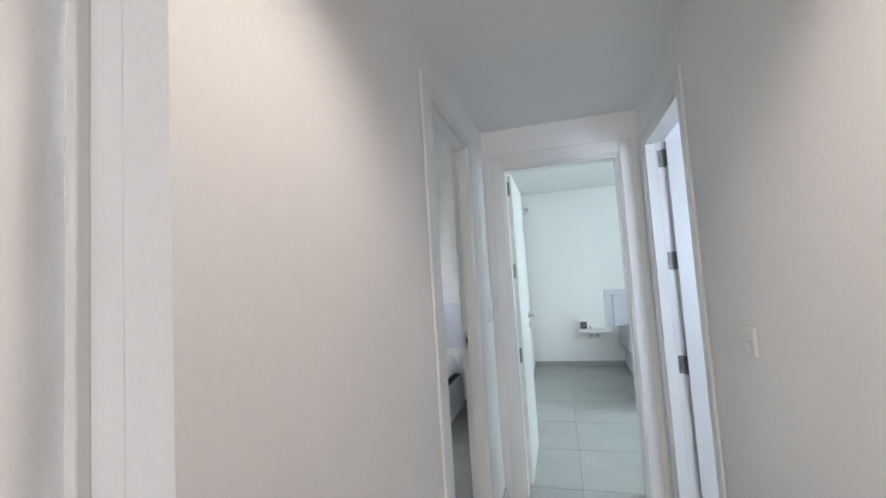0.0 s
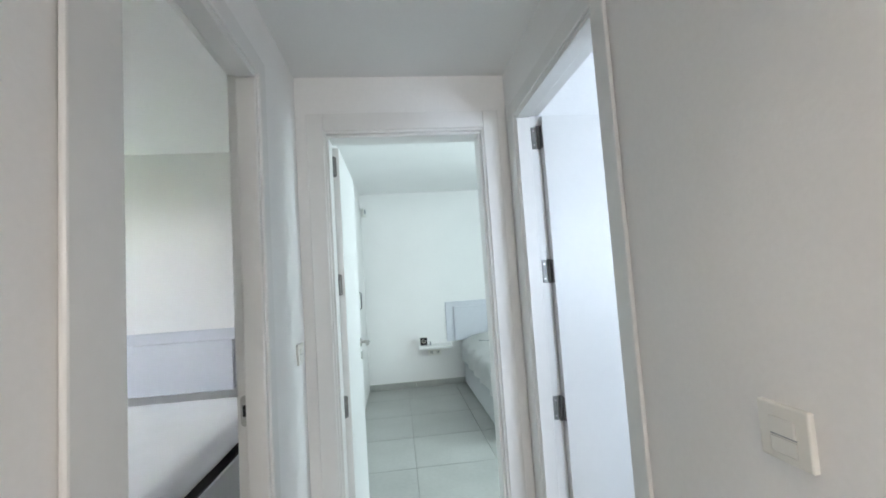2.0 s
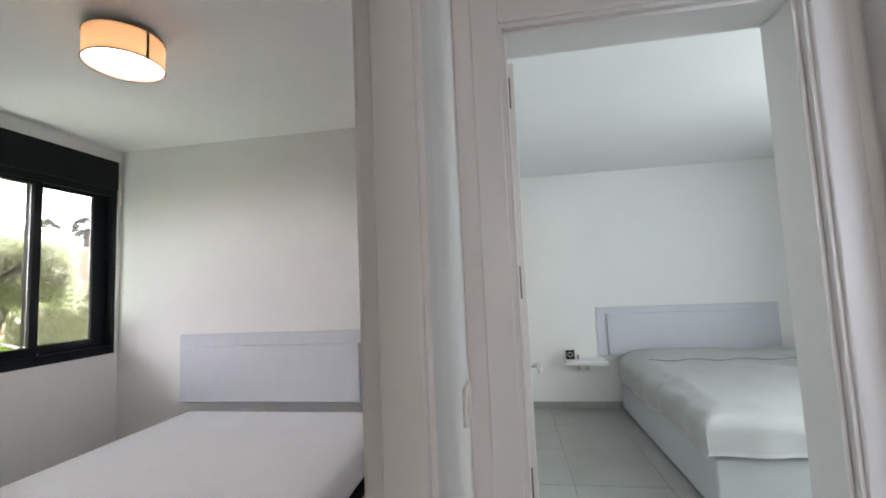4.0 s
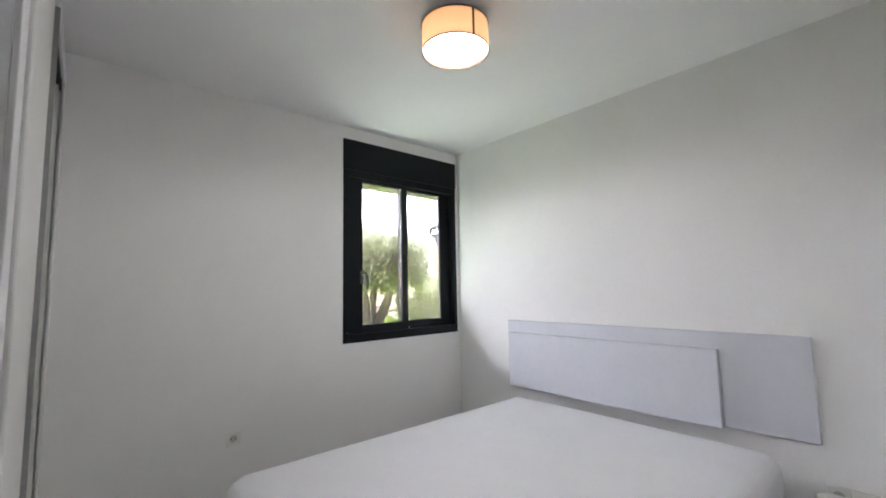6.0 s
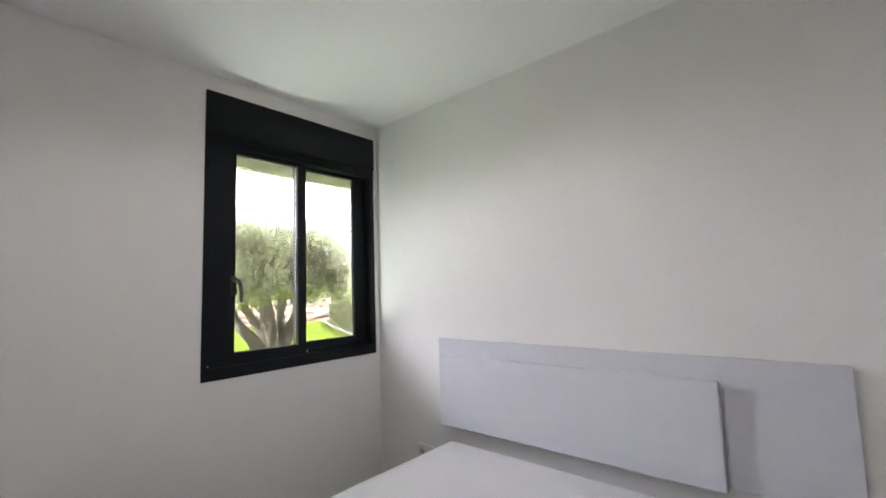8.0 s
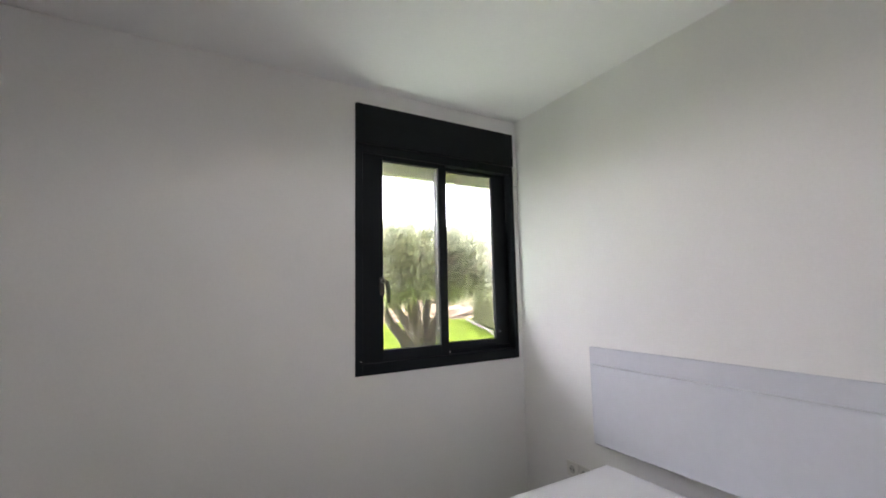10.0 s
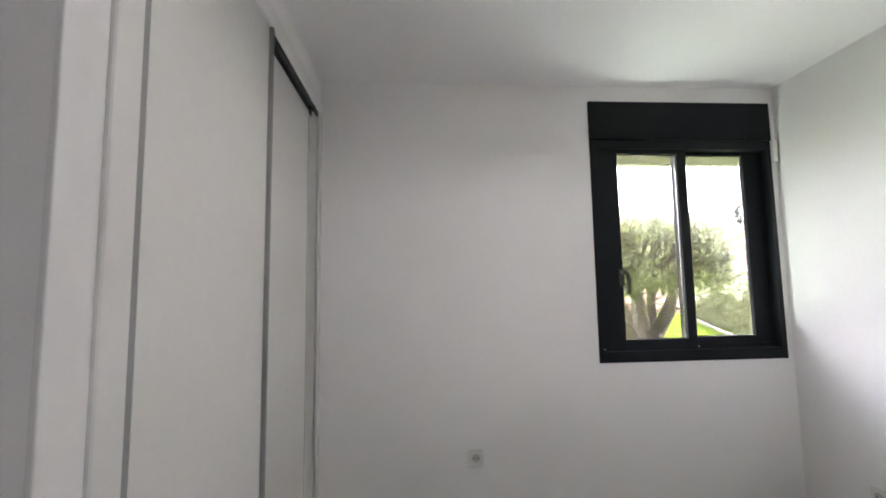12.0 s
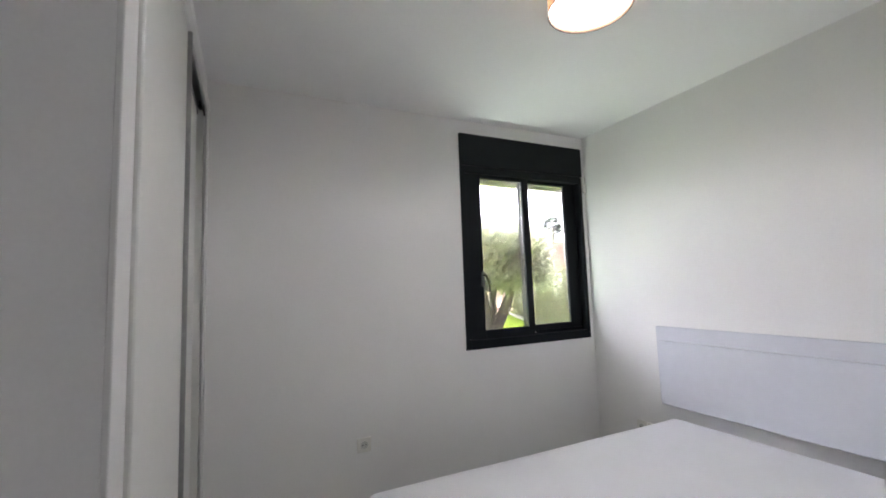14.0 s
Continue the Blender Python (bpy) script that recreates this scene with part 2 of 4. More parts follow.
def solid(name, bm, mat, label, category, group="", kind="", smooth=False):
    """A thing that is one mesh."""
    bmesh.ops.recalc_face_normals(bm, faces=bm.faces)
    me = bpy.data.meshes.new(name)
    bm.to_mesh(me), bm.free()
    if smooth:
        me.shade_smooth()
    me.materials.append(mat)
    return tagged(new(name, me), label, category, group, kind)


def cloud(name, verts, faces, mat, parent=None):
    me = bpy.data.meshes.new(name)
    me.from_pydata(verts.tolist() if hasattr(verts, "tolist") else verts, [], faces.tolist() if hasattr(faces, "tolist") else faces)
    me.materials.append(mat)
    ob = new(name, me)
    if parent:
        ob.parent = parent
        ob.location = -base_of(parent)
    return ob


# ---------------------------------------------------------------- plan
CEIL, HALL_CEIL = 2.517, 2.265       # bedroom and hall ceilings
XL, XR = 2.87, 3.792                 # hall walls
YE = -1.75                           # end of the hall
YF = 1.92                            # far wall of the second bedroom

S = dict(kind="structure")
# Unseen panels added behind the openings, so only their lamps light the rooms
for nm, r in (("bedroom", (5.82, 5.835, -1.25, -0.30, 1.0, 2.1)), ("bathroom", (4.4, 5.0, -3.785, -3.77, 1.2, 1.85)), ("living_room", (2.9, 3.9, -8.585, -8.57, 1.0, 2.1))):
    me = bpy.data.meshes.new("window_blind")
    bb = bmesh.new()
    bmesh.ops.create_cube(bb, size=1, matrix=Matrix.Translation(((r[0] + r[1]) / 2, (r[2] + r[3]) / 2, (r[4] + r[5]) / 2)) @ Matrix.Diagonal((r[1] - r[0], r[3] - r[2], r[5] - r[4], 1)))
    bb.to_mesh(me), bb.free()
    me.materials.append(LACQUER)
    tagged(new("window_blind", me), "unseen white panel added to shut out the sky", "blind", kind="structure")
solid("wall_window", boxes((-0.11, 0, -3.35, -1.108, 0, CEIL), (-0.11, 0, -0.036, 0.0, 0, CEIL), (-0.11, 0, -1.108, -0.036, 0, 0.963),
                           (-0.11, 0, -1.108, -0.036, 2.42, CEIL)), PLASTER, "white plastered outer wall with a window opening", "wall", **S)
solid("wall_headboard", one(-0.11, 2.797, 0, 0.12, 0, CEIL), PLASTER, "plain white plastered wall behind the bed", "wall", **S)
solid("wall_partition", boxes((2.797, XL, -3.985, -2.925, 0, CEIL), (2.797, XL, -2.235, YE, 0, CEIL), (2.797, XL, -2.925, -2.235, 2.045, CEIL)), PLASTER,
      "white plastered partition wall between hall and bedroom", "wall", **S)
solid("wall_partition_bedrooms", one(2.797, 2.82, YE, YF + 0.12, 0, CEIL), PLASTER, "white plastered wall between two bedrooms", "wall", **S)
solid("wall_hall_end", boxes((2.82, 2.966, YE, -1.60, 0, CEIL), (3.70, 5.85, YE, -1.60, 0, CEIL), (2.966, 3.70, YE, -1.60, 2.045, CEIL)), PLASTER,
      "white plastered wall with a doorway at the hall's end", "wall", **S)
solid("wall_hall_right", boxes((XR, 3.885, -8.5, -2.613, 0, CEIL), (XR, 3.885, -1.862, YE, 0, CEIL), (XR, 3.885, -2.613, -1.862, 2.045, CEIL)), PLASTER,
      "white plastered hall wall with a bathroom doorway", "wall", **S)
for nm, r, lb in (("wall_wardrobe_side", (1.603, 1.634, -3.10, -2.6045, 0, CEIL), "white plastered side wall of the wardrobe niche"),
                  ("wall_wardrobe_back", (0, 1.648, -3.35, -3.25, 0, CEIL), "white plastered back wall of the wardrobe niche"),
                  ("wall_wardrobe_head", (0, 1.603, -2.68, -2.6045, 2.36, CEIL), "white plastered wall above the wardrobe")):
    solid(nm, one(*r), PLASTER, lb, "wall", **S)
solid("wall_recess", one(1.634, 2.797, -3.10, -3.00, 0, CEIL), PLASTER, "white plastered wall behind the open door", "wall", **S)
solid("wall_far_bedroom", one(2.82, 5.85, YF, YF + 0.12, 0, CEIL), PLASTER, "white plastered wall behind the made bed", "wall", **S)
solid("wall_east_bedroom", boxes((5.75, 5.85, -1.60, -1.25, 0, CEIL), (5.75, 5.85, -0.30, YF, 0, CEIL), (5.75, 5.85, -1.25, -0.30, 0, 1.0), (5.75, 5.85, -1.25, -0.30, 2.1, CEIL)),
      PLASTER, "white plastered outer wall with a window opening", "wall", **S)
solid("wall_bathroom", boxes((5.75, 5.85, -3.80, YE, 0, CEIL), (3.885, 4.4, -3.80, -3.70, 0, CEIL), (5.0, 5.75, -3.80, -3.70, 0, CEIL), (4.4, 5.0, -3.80, -3.70, 0, 1.2),
                             (4.4, 5.0, -3.80, -3.70, 1.85, CEIL)), PLASTER, "white bathroom walls with a small window opening", "wall", **S)
solid("wall_living_room", boxes((-0.11, 0.0, -8.6, -3.46, 0, CEIL), (0.0, 2.9, -8.6, -8.5, 0, CEIL), (3.9, 4.0, -8.6, -8.5, 0, CEIL), (3.885, 4.0, -8.5, -3.80, 0, CEIL),
                                (2.9, 3.9, -8.6, -8.5, 2.1, CEIL), (2.9, 3.9, -8.6, -8.5, 0, 1.0), (-0.11, 1.652, -3.46, -3.35, 0, CEIL), (1.652, 2.70, -4.085, -3.985, 0, CEIL),
                                (1.60, 1.652, -4.085, -3.46, 0, CEIL)), PLASTER,
      "plain white plastered living room walls", "wall", **S)
solid("ceiling", boxes((-0.11, 2.82, -3.35, 0.12, CEIL, CEIL + 0.12), (2.82, 5.85, -1.60, YF + 0.12, CEIL, CEIL + 0.12), (3.885, 5.85, -3.80, YE, CEIL, CEIL + 0.12),
                       (-0.11, 4.0, -8.6, -4.8, CEIL, CEIL + 0.12)), CEILING_PAINT, "smooth white painted bedroom ceiling", "ceiling", **S)
solid("ceiling_hall", boxes((XL, XR, -4.8, YE, HALL_CEIL, CEIL + 0.12), (0.0, XL, -4.8, -4.09, HALL_CEIL, CEIL + 0.12), (1.66, XL + 0.001, -4.09, -3.9865, HALL_CEIL, CEIL + 0.12), (-0.05, 1.66, -4.09, -3.44, HALL_CEIL, CEIL + 0.12)), CEILING_PAINT, "lowered smooth white hall ceiling", "ceiling", **S)


# ---------------------------------------------------------------- doorways
def wedge(outline, z0, z1):
    """An upright board with the given outline in plan and softened edges."""
    bm = bmesh.new()
    low, high = [bm.verts.new((x, y, z0)) for x, y in outline], [bm.verts.new((x, y, z1)) for x, y in outline]
    bm.faces.new(low), bm.faces.new(high)
    for i in range(len(outline)):
        j = (i + 1) % len(outline)
        bm.faces.new((low[i], low[j], high[j], high[i]))
    bmesh.ops.recalc_face_normals(bm, faces=bm.faces)
    bmesh.ops.bevel(bm, geom=bm.edges[:], offset=0.003, segments=2, affect="EDGES", profile=0.5)
    return bm


def doorway(name, wall_x0, wall_x1, y0, y1, top, label, inner=0.012, near=0.105):
    """Lining and casings of a doorway in a wall that runs along y; the clear opening is y0..y1."""
    d = thing(name, (wall_x0 + wall_x1) / 2, (y0 + y1) / 2, 0, label, "doorway", kind="structure")
    t, w, proud = 0.03, 0.07, 0.012
    for ya, yb in ((y0 - t, y0), (y1, y1 + t)):
        part("jamb", one(wall_x0 - 0.004, wall_x1 + 0.004, ya, yb, 0, top + t, bevel=0.002), LACQUER, d)
    part("head", one(wall_x0 - 0.004, wall_x1 + 0.004, y0, y1, top, top + t, bevel=0.002), LACQUER, d)
    xa, xb = wall_x1 + 0.001, wall_x1 + proud
    part("casing", one(xa, xb, y0 - near, y0 - 0.008, 0, top + w, bevel=0.004), LACQUER, d)
    part("casing", one(xa, xb, y1 + 0.008, y1 + w, 0, top + w, bevel=0.004), LACQUER, d)
    part("casing", one(xa, xb, y0 - 0.008, y1 + 0.008, top + 0.008, top + w, bevel=0.004), LACQUER, d)
    xb = wall_x0 - 0.001
    thin, thick = wall_x0 - 0.010, wall_x0 - inner
    part("casing", wedge([(xb, y0 - 0.008), (thin, y0 - 0.008), (thick, y0 - w), (xb, y0 - w)], 0, top + w), LACQUER, d)
    part("casing", wedge([(xb, y1 + 0.008), (thin, y1 + 0.008), (thick, y1 + w), (xb, y1 + w)], 0, top + w), LACQUER, d)
    part("casing", one(thin, xb, y0 - 0.008, y1 + 0.008, top + 0.008, top + w, bevel=0.004), LACQUER, d)
    return d


door_left = doorway("door_1", 2.797, XL, -2.895, -2.265, 2.015, "white lacquered door frame with the door folded back", inner=0.023, near=0.113)
for y0, y1 in ((-2.895, -2.885), (-2.275, -2.265)):
    part("stop", one(2.816, 2.874, y0, y1, 0, 2.005, bevel=0.003), LACQUER, door_left)
part("stop", one(2.816, 2.874, -2.885, -2.275, 2.005, 2.015, bevel=0.003), LACQUER, door_left)


def strike_plate(parent, x, y, z):
    bm = bmesh.new()
    box(bm, x - 0.011, x + 0.011, y - 0.003, y + 0.001, z - 0.032, z + 0.032)
    for s in (-1, 1):
        tube(bm, [(x, y - 0.003, z + s * 0.032), (x, y + 0.001, z + s * 0.032)], [0.011, 0.011], 16)
    plate = part("strike_plate", bm, STEEL, parent, "brushed steel strike plate")
    part("latch_hole", one(x - 0.005, x + 0.005, y - 0.0045, y - 0.0032, z - 0.016, z + 0.016), BLACK, plate)


strike_plate(door_left, 2.811, -2.265, 1.025)

door_end = thing("door_2", 3.34, YE, 0, "white lacquered door frame at the hall's end", "doorway", kind="structure")
for x0, x1 in ((2.966, 2.994), (3.672, 3.70)):
    part("jamb", one(x0, x1, YE - 0.004, -1.596, 0, 2.045, bevel=0.002), LACQUER, door_end)
part("head", one(2.994, 3.672, YE - 0.004, -1.596, 2.012, 2.045, bevel=0.002), LACQUER, door_end)
for y0, y1 in ((YE - 0.014, YE - 0.001), (-1.599, -1.586)):
    part("casing", one(2.915, 2.986, y0, y1, 0, 2.10, bevel=0.004), LACQUER, door_end)
    part("casing", one(3.681, 3.752, y0, y1, 0, 2.10, bevel=0.004), LACQUER, door_end)
    part("casing", one(2.986, 3.681, y0, y1, 2.022, 2.10, bevel=0.004), LACQUER, door_end)
part("stop", one(2.994, 3.004, YE + 0.012, -1.65, 0, 2.0, bevel=0.003), LACQUER, door_end)
part("stop", one(3.660, 3.672, YE + 0.012, -1.65, 0, 2.0, bevel=0.003), LACQUER, door_end)
part("stop", one(2.994, 3.672, YE + 0.012, -1.65, 2.0, 2.012, bevel=0.003), LACQUER, door_end)

door_bath = doorway("door_3", XR, 3.885, -2.583, -1.892, 2.015, "white lacquered bathroom door frame")
part("stop", one(XR - 0.002, 3.845, -2.583, -2.571, 0, 2.005, bevel=0.003), LACQUER, door_bath)
part("stop", one(XR - 0.002, 3.845, -1.904, -1.892, 0, 2.005, bevel=0.003), LACQUER, door_bath)
part("stop", one(XR - 0.002, 3.845, -2.571, -1.904, 2.005, 2.015, bevel=0.003), LACQUER, door_bath)


def lever(parent, p, out, along):
    """A lever handle on a round rose, with a round keyhole cover below; p on the leaf's face, out away from it, along the lever."""
    p, o, a = Vector(p), Vector(out), Vector(along)
    bm = bmesh.new()
    disc(bm, p, o, 0.026, 0.008, 24, 0.002)
    tube(bm, [p + o * 0.006, p + o * 0.045], [0.009, 0.009], 12)
    tube(bm, [p + o * 0.045 - a * 0.008, p + o * 0.048 + a * 0.02, p + o * 0.048 + a * 0.12], [0.010, 0.010, 0.008], 12)
    h = part("handle", bm, STEEL, parent, "brushed steel lever handle")
    part("keyhole_cover", disc(bmesh.new(), p - Vector((0, 0, 0.075)), o, 0.024, 0.008, 24, 0.002), STEEL, h)


def hinge(parent, x, y, z, wide_x=0.013, wide_y=0.003, pin=None):
    """A leaf plate with two screws on its broad face and, where it shows, the knuckle."""
    bm = one(x - wide_x, x + wide_x, y - wide_y, y + wide_y, z - 0.046, z + 0.046, bevel=0.0015, segments=1)
    h = part("hinge", bm, HINGE_STEEL, parent, "dull steel hinge")
    for s in (-0.030, 0.030):
        part("screw", disc(bmesh.new(), (x, y - wide_y, z + s), (0, -1, 0), min(0.0035, wide_x * 0.5), 0.001, 10), STEEL, h)
    if pin:
        part("hinge_pin", tube(bmesh.new(), [(pin[0], pin[1], z - 0.048), (pin[0], pin[1], z - 0.016), (pin[0], pin[1], z + 0.016), (pin[0], pin[1], z + 0.048)], [0.007, 0.0072, 0.0072, 0.007], 10), HINGE_STEEL, h)


# the bedroom door, folded back into the recess
leaf = thing("bedroom_door_leaf", 2.46, -2.862, 0, "white lacquered bedroom door standing open", "door", kind="structure")
part("panel", one(2.150, 2.772, -2.930, -2.890, 0.006, 2.00, bevel=0.002), LACQUER, leaf)
lever(leaf, (2.220, -2.890, 1.02), (0, 1, 0), (1, 0, 0))
for z in (0.82, 1.365, 1.915):
    hinge(leaf, 2.782, -2.888, z, 0.012, 0.003, (2.776, -2.894))

# end door, open into the far bedroom
leaf = thing("far_bedroom_door_leaf", 3.01, -1.25, 0, "white lacquered far bedroom door standing open", "door", kind="structure")
part("panel", one(2.986, 3.024, -1.585, -0.93, 0.006, 2.005, bevel=0.002), LACQUER, leaf)
lever(leaf, (3.024, -0.995, 1.02), (1, 0, 0), (0, -1, 0))
for z in (0.82, 1.365, 1.915):
    hinge(leaf, 3.000, -1.588, z, 0.012, 0.003, (2.998, -1.592))
part("lock_edge", one(2.997, 3.013, -0.931, -0.928, 0.92, 1.12), STEEL, leaf, "steel lock plate")

# bathroom door, open against the side wall
leaf = thing("bathroom_door_leaf", 4.2, -1.906, 0, "white lacquered bathroom door standing open", "door", kind="structure")
part("panel", one(3.8905, 4.550, -1.925, -1.887, 0.006, 2.005, bevel=0.002), LACQUER, leaf)
lever(leaf, (4.485, -1.925, 1.02), (0, -1, 0), (-1, 0, 0))
for z in (0.82, 1.365, 1.92):
    hinge(leaf, 3.862, -1.893, z, 0.010, 0.002, (3.881, -1.901))
    hinge(leaf, 3.8885, -1.912, z, 0.0025, 0.012)


# ---------------------------------------------------------------- switches and sockets
def wall_plate(name, c, n, label, rockers=1, socket=False, group="", size=0.079):
    """A square switch or socket plate; c its centre on the wall, n the wall's normal (along x or y)."""
    c, n = Vector(c), Vector(n)
    u = Vector((0, 0, 1)).cross(n)
    up = Vector((0, 0, 1))

    def slab(cu, cz, w, h, d0, d1, bevel):
        a, b = c + u * (cu - w / 2) + up * (cz - h / 2) + n * d0, c + u * (cu + w / 2) + up * (cz + h / 2) + n * d1
        return one(min(a.x, b.x), max(a.x, b.x), min(a.y, b.y), max(a.y, b.y), min(a.z, b.z), max(a.z, b.z), bevel=bevel)

    t = thing(name, *c, label, "socket" if socket else "switch", group)
    part("plate", slab(0, 0, size, size, 0.0005, 0.011, 0.003), PLATE, t)
    if socket:
        part("well", disc(bmesh.new(), c + n * 0.0105, n, 0.0215, 0.0012, 28), WELL, t, "recessed round socket well")
        ring = bmesh.new()
        tube(ring, [c + n * 0.0105 + (u * math.cos(k) + up * math.sin(k)) * 0.0225 for k in [2 * math.pi * i / 28 for i in range(29)]], [0.0022] * 29, 6, cap=False)
        part("rim", ring, WHITE_PLASTIC, t)
        for s in (-1, 1):
            part("pin_hole", disc(bmesh.new(), c + u * 0.0095 * s + n * 0.0118, n, 0.0035, 0.0006, 12), BLACK, t)
    else:
        part("rocker", slab(0, 0.010, 0.040, 0.024, 0.0105, 0.0145, 0.002), WHITE_PLASTIC, t)
        part("rocker", slab(0, -0.017, 0.040, 0.022, 0.0105, 0.0125, 0.002), WHITE_PLASTIC, t)
        part("shadow_gap", slab(0, -0.0035, 0.040, 0.0018, 0.0108, 0.0116, 0), GREY_PLASTIC, t)
    return t


wall_plate("light_switch", (XR, -3.002, 1.120), (-1, 0, 0), "white square light switch on the hall wall")
wall_plate("light_switch", (XL, -1.862, 1.112), (1, 0, 0), "white square light switch beside the end door")
wall_plate("wall_socket", (0, -1.795, 0.502), (1, 0, 0), "white square socket below the window side wall", socket=True)
for x in (2.345, 2.430):
    wall_plate("wall_socket", (x, 0, 0.418), (0, -1, 0), "white square socket behind the bedside table", socket=True, group="bedside sockets")
for x in (0.385, 0.470):
    wall_plate("wall_socket", (x, 0, 0.405), (0, -1, 0), "white square socket beside the bed", socket=True, group="bedside sockets")
wall_plate("wall_socket", (3.640, YF, 0.42), (0, -1, 0), "white square socket under the bedside shelf", socket=True)
wall_plate("wall_socket", (3.725, YF, 0.42), (0, -1, 0), "white square socket under the bedside shelf", socket=True)


def motion_sensor(x, y, z, face, label):
    """A rounded white alarm sensor on a small bracket."""
    f = Vector(face).normalized()
    side = Vector((0, 0, 1)).cross(f)
    t = thing("motion_sensor", x, y, z, label, "sensor", group="alarm sensors")
    bm = one(-0.028, 0.028, -0.020, 0.020, -0.055, 0.055, bevel=0.014, segments=4)
    m = Matrix((side, f, (0, 0, 1))).transposed().to_4x4()
    bmesh.ops.transform(bm, matrix=Matrix.Translation((x, y, z)) @ m, verts=bm.verts)
    part("housing", bm, WHITE_PLASTIC, t, smooth=True)
    bm = one(-0.015, 0.015, 0.017, 0.023, -0.012, 0.038, bevel=0.002)
    bmesh.ops.transform(bm, matrix=Matrix.Translation((x, y, z)) @ m, verts=bm.verts)
    part("lens", bm, GREY_PLASTIC, t, "dark grey sensor lens")
    bm = one(-0.012, 0.012, -0.045, -0.018, -0.02, 0.02, bevel=0.003)
    bmesh.ops.transform(bm, matrix=Matrix.Translation((x, y, z)) @ m, verts=bm.verts)
    part("bracket", bm, WHITE_PLASTIC, t)


motion_sensor(2.678, -0.045, 2.135, (-0.6, -1, 0), "white alarm motion sensor in the bedroom corner")
motion_sensor(2.872, 1.872, 2.27, (1, -0.8, 0), "white alarm motion sensor in the far bedroom corner")

# hall downlight
dl = thing("downlight", 3.33, -3.86, HALL_CEIL, "small round recessed ceiling downlight, lit", "downlight")
part("rim", tube(bmesh.new(), [(3.33, -3.86, HALL_CEIL + 0.002), (3.33, -3.86, HALL_CEIL - 0.006)], [0.045, 0.042], 28), WHITE_PLASTIC, dl)
part("lens", disc(bmesh.new(), (3.33, -3.86, HALL_CEIL - 0.0062), (0, 0, -1), 0.030, 0.001, 24), SPOT_GLASS, dl, "lit warm lens")

# trim of the opening beside the hall
tr = thing("opening_trim", 2.73, -3.975, 0, "white lacquered trim at the end of the wall", "trim", kind="structure")
part("board", one(2.722, 2.742, -4.001, -3.983, 0, CEIL - 0.001, bevel=0.003), LACQUER, tr)
solid("wall_end_return", one(2.70, 2.795, -3.984, -3.46, 0, CEIL), PLASTER, "short white plastered return of the partition wall", "wall", kind="structure")

# ---------------------------------------------------------------- bedroom window
win = thing("window_1", -0.03, -0.57, 0.963, "anthracite aluminium sliding window with a shutter box", "window", kind="structure")
WY0, WY1, WZ0, WZ1 = -1.110, -0.034, 0.962, 2.422
part("window_frame", boxes((-0.10, 0.006, WY0, WY0 + 0.040, WZ0, 2.20), (-0.10, 0.006, WY1 - 0.030, WY1, WZ0, 2.20),
                           (-0.10, 0.006, WY0 + 0.040, WY1 - 0.030, WZ0, WZ0 + 0.060), (-0.10, 0.006, WY0 + 0.040, WY1 - 0.030, 2.150, 2.20), (-0.10, -0.0835, WY0 + 0.040, WY1 - 0.030, WZ0 + 0.06, WZ0 + 0.085), (-0.0445, -0.0415, WY0 + 0.040, WY1 - 0.030, WZ0 + 0.06, WZ0 + 0.085), bevel=0.003), ALU, win)
part("shutter_box", one(-0.10, 0.016, WY0, WY1, 2.20, WZ1, bevel=0.003), ALU, win, "black roller shutter box")
part("outer_sill", one(-0.20, -0.10, WY0, WY1, 0.925, 0.958, bevel=0.004), PAVING, win, "pale stone sill")


def sash(y0, y1, x0, x1, left, right, low, high):
    """One sliding sash; the pane lies inside its bars."""
    z0, z1 = WZ0 + 0.058, 2.152
    s = part("sash", boxes((x0, x1, y0, y0 + left, z0, z1), (x0, x1, y1 - right, y1, z0, z1), (x0, x1, y0 + left, y1 - right, z0, z0 + low),
                           (x0, x1, y0 + left, y1 - right, z1 - high, z1), bevel=0.003), ALU, win)
    xm = (x0 + x1) / 2
    g = part("pane", one(xm - 0.003, xm + 0.003, y0 + left - 0.005, y1 - right + 0.005, z0 + low - 0.005, z1 - high + 0.005), GLASS, s, "window pane tinted dark to dim the garden")
    # Shadow off, so daylight enters the room without the pane's tint
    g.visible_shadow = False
    for ya, yb in ((y0 + left - 0.001, y0 + left + 0.004), (y1 - right - 0.004, y1 - right + 0.001)):
        part("spacer", one(xm - 0.010, xm - 0.004, ya, yb, z0 + low, z1 - high), STEEL, s, "bright aluminium glazing spacer")
    part("spacer", one(xm - 0.010, xm - 0.004, y0 + left + 0.004, y1 - right - 0.004, z0 + low - 0.001, z0 + low + 0.004), STEEL, s)
    return s


near = sash(-1.069, -0.545, -0.040, -0.004, 0.118, 0.052, 0.062, 0.029)
sash(-0.590, -0.066, -0.082, -0.046, 0.052, 0.105, 0.064, 0.024)
hb = bmesh.new()
box(hb, -0.004, 0.006, -0.975, -0.947, 1.375, 1.470, bevel=0.004)
tube(hb, [(0.004, -0.961, 1.45), (0.034, -0.958, 1.452), (0.042, -0.950, 1.44), (0.044, -0.942, 1.40), (0.042, -0.940, 1.335)], [0.010, 0.010, 0.010, 0.010, 0.007], 10)
part("window_handle", hb, BLACK, near, "black lever window handle")
part("stopper", one(-0.046, -0.018, -0.545, -0.535, 2.085, 2.118), BLACK, win)
part("screw_cap", disc(bmesh.new(), (0.006, -1.08, 1.035), (1, 0, 0), 0.003, 0.002, 10), STEEL, win)
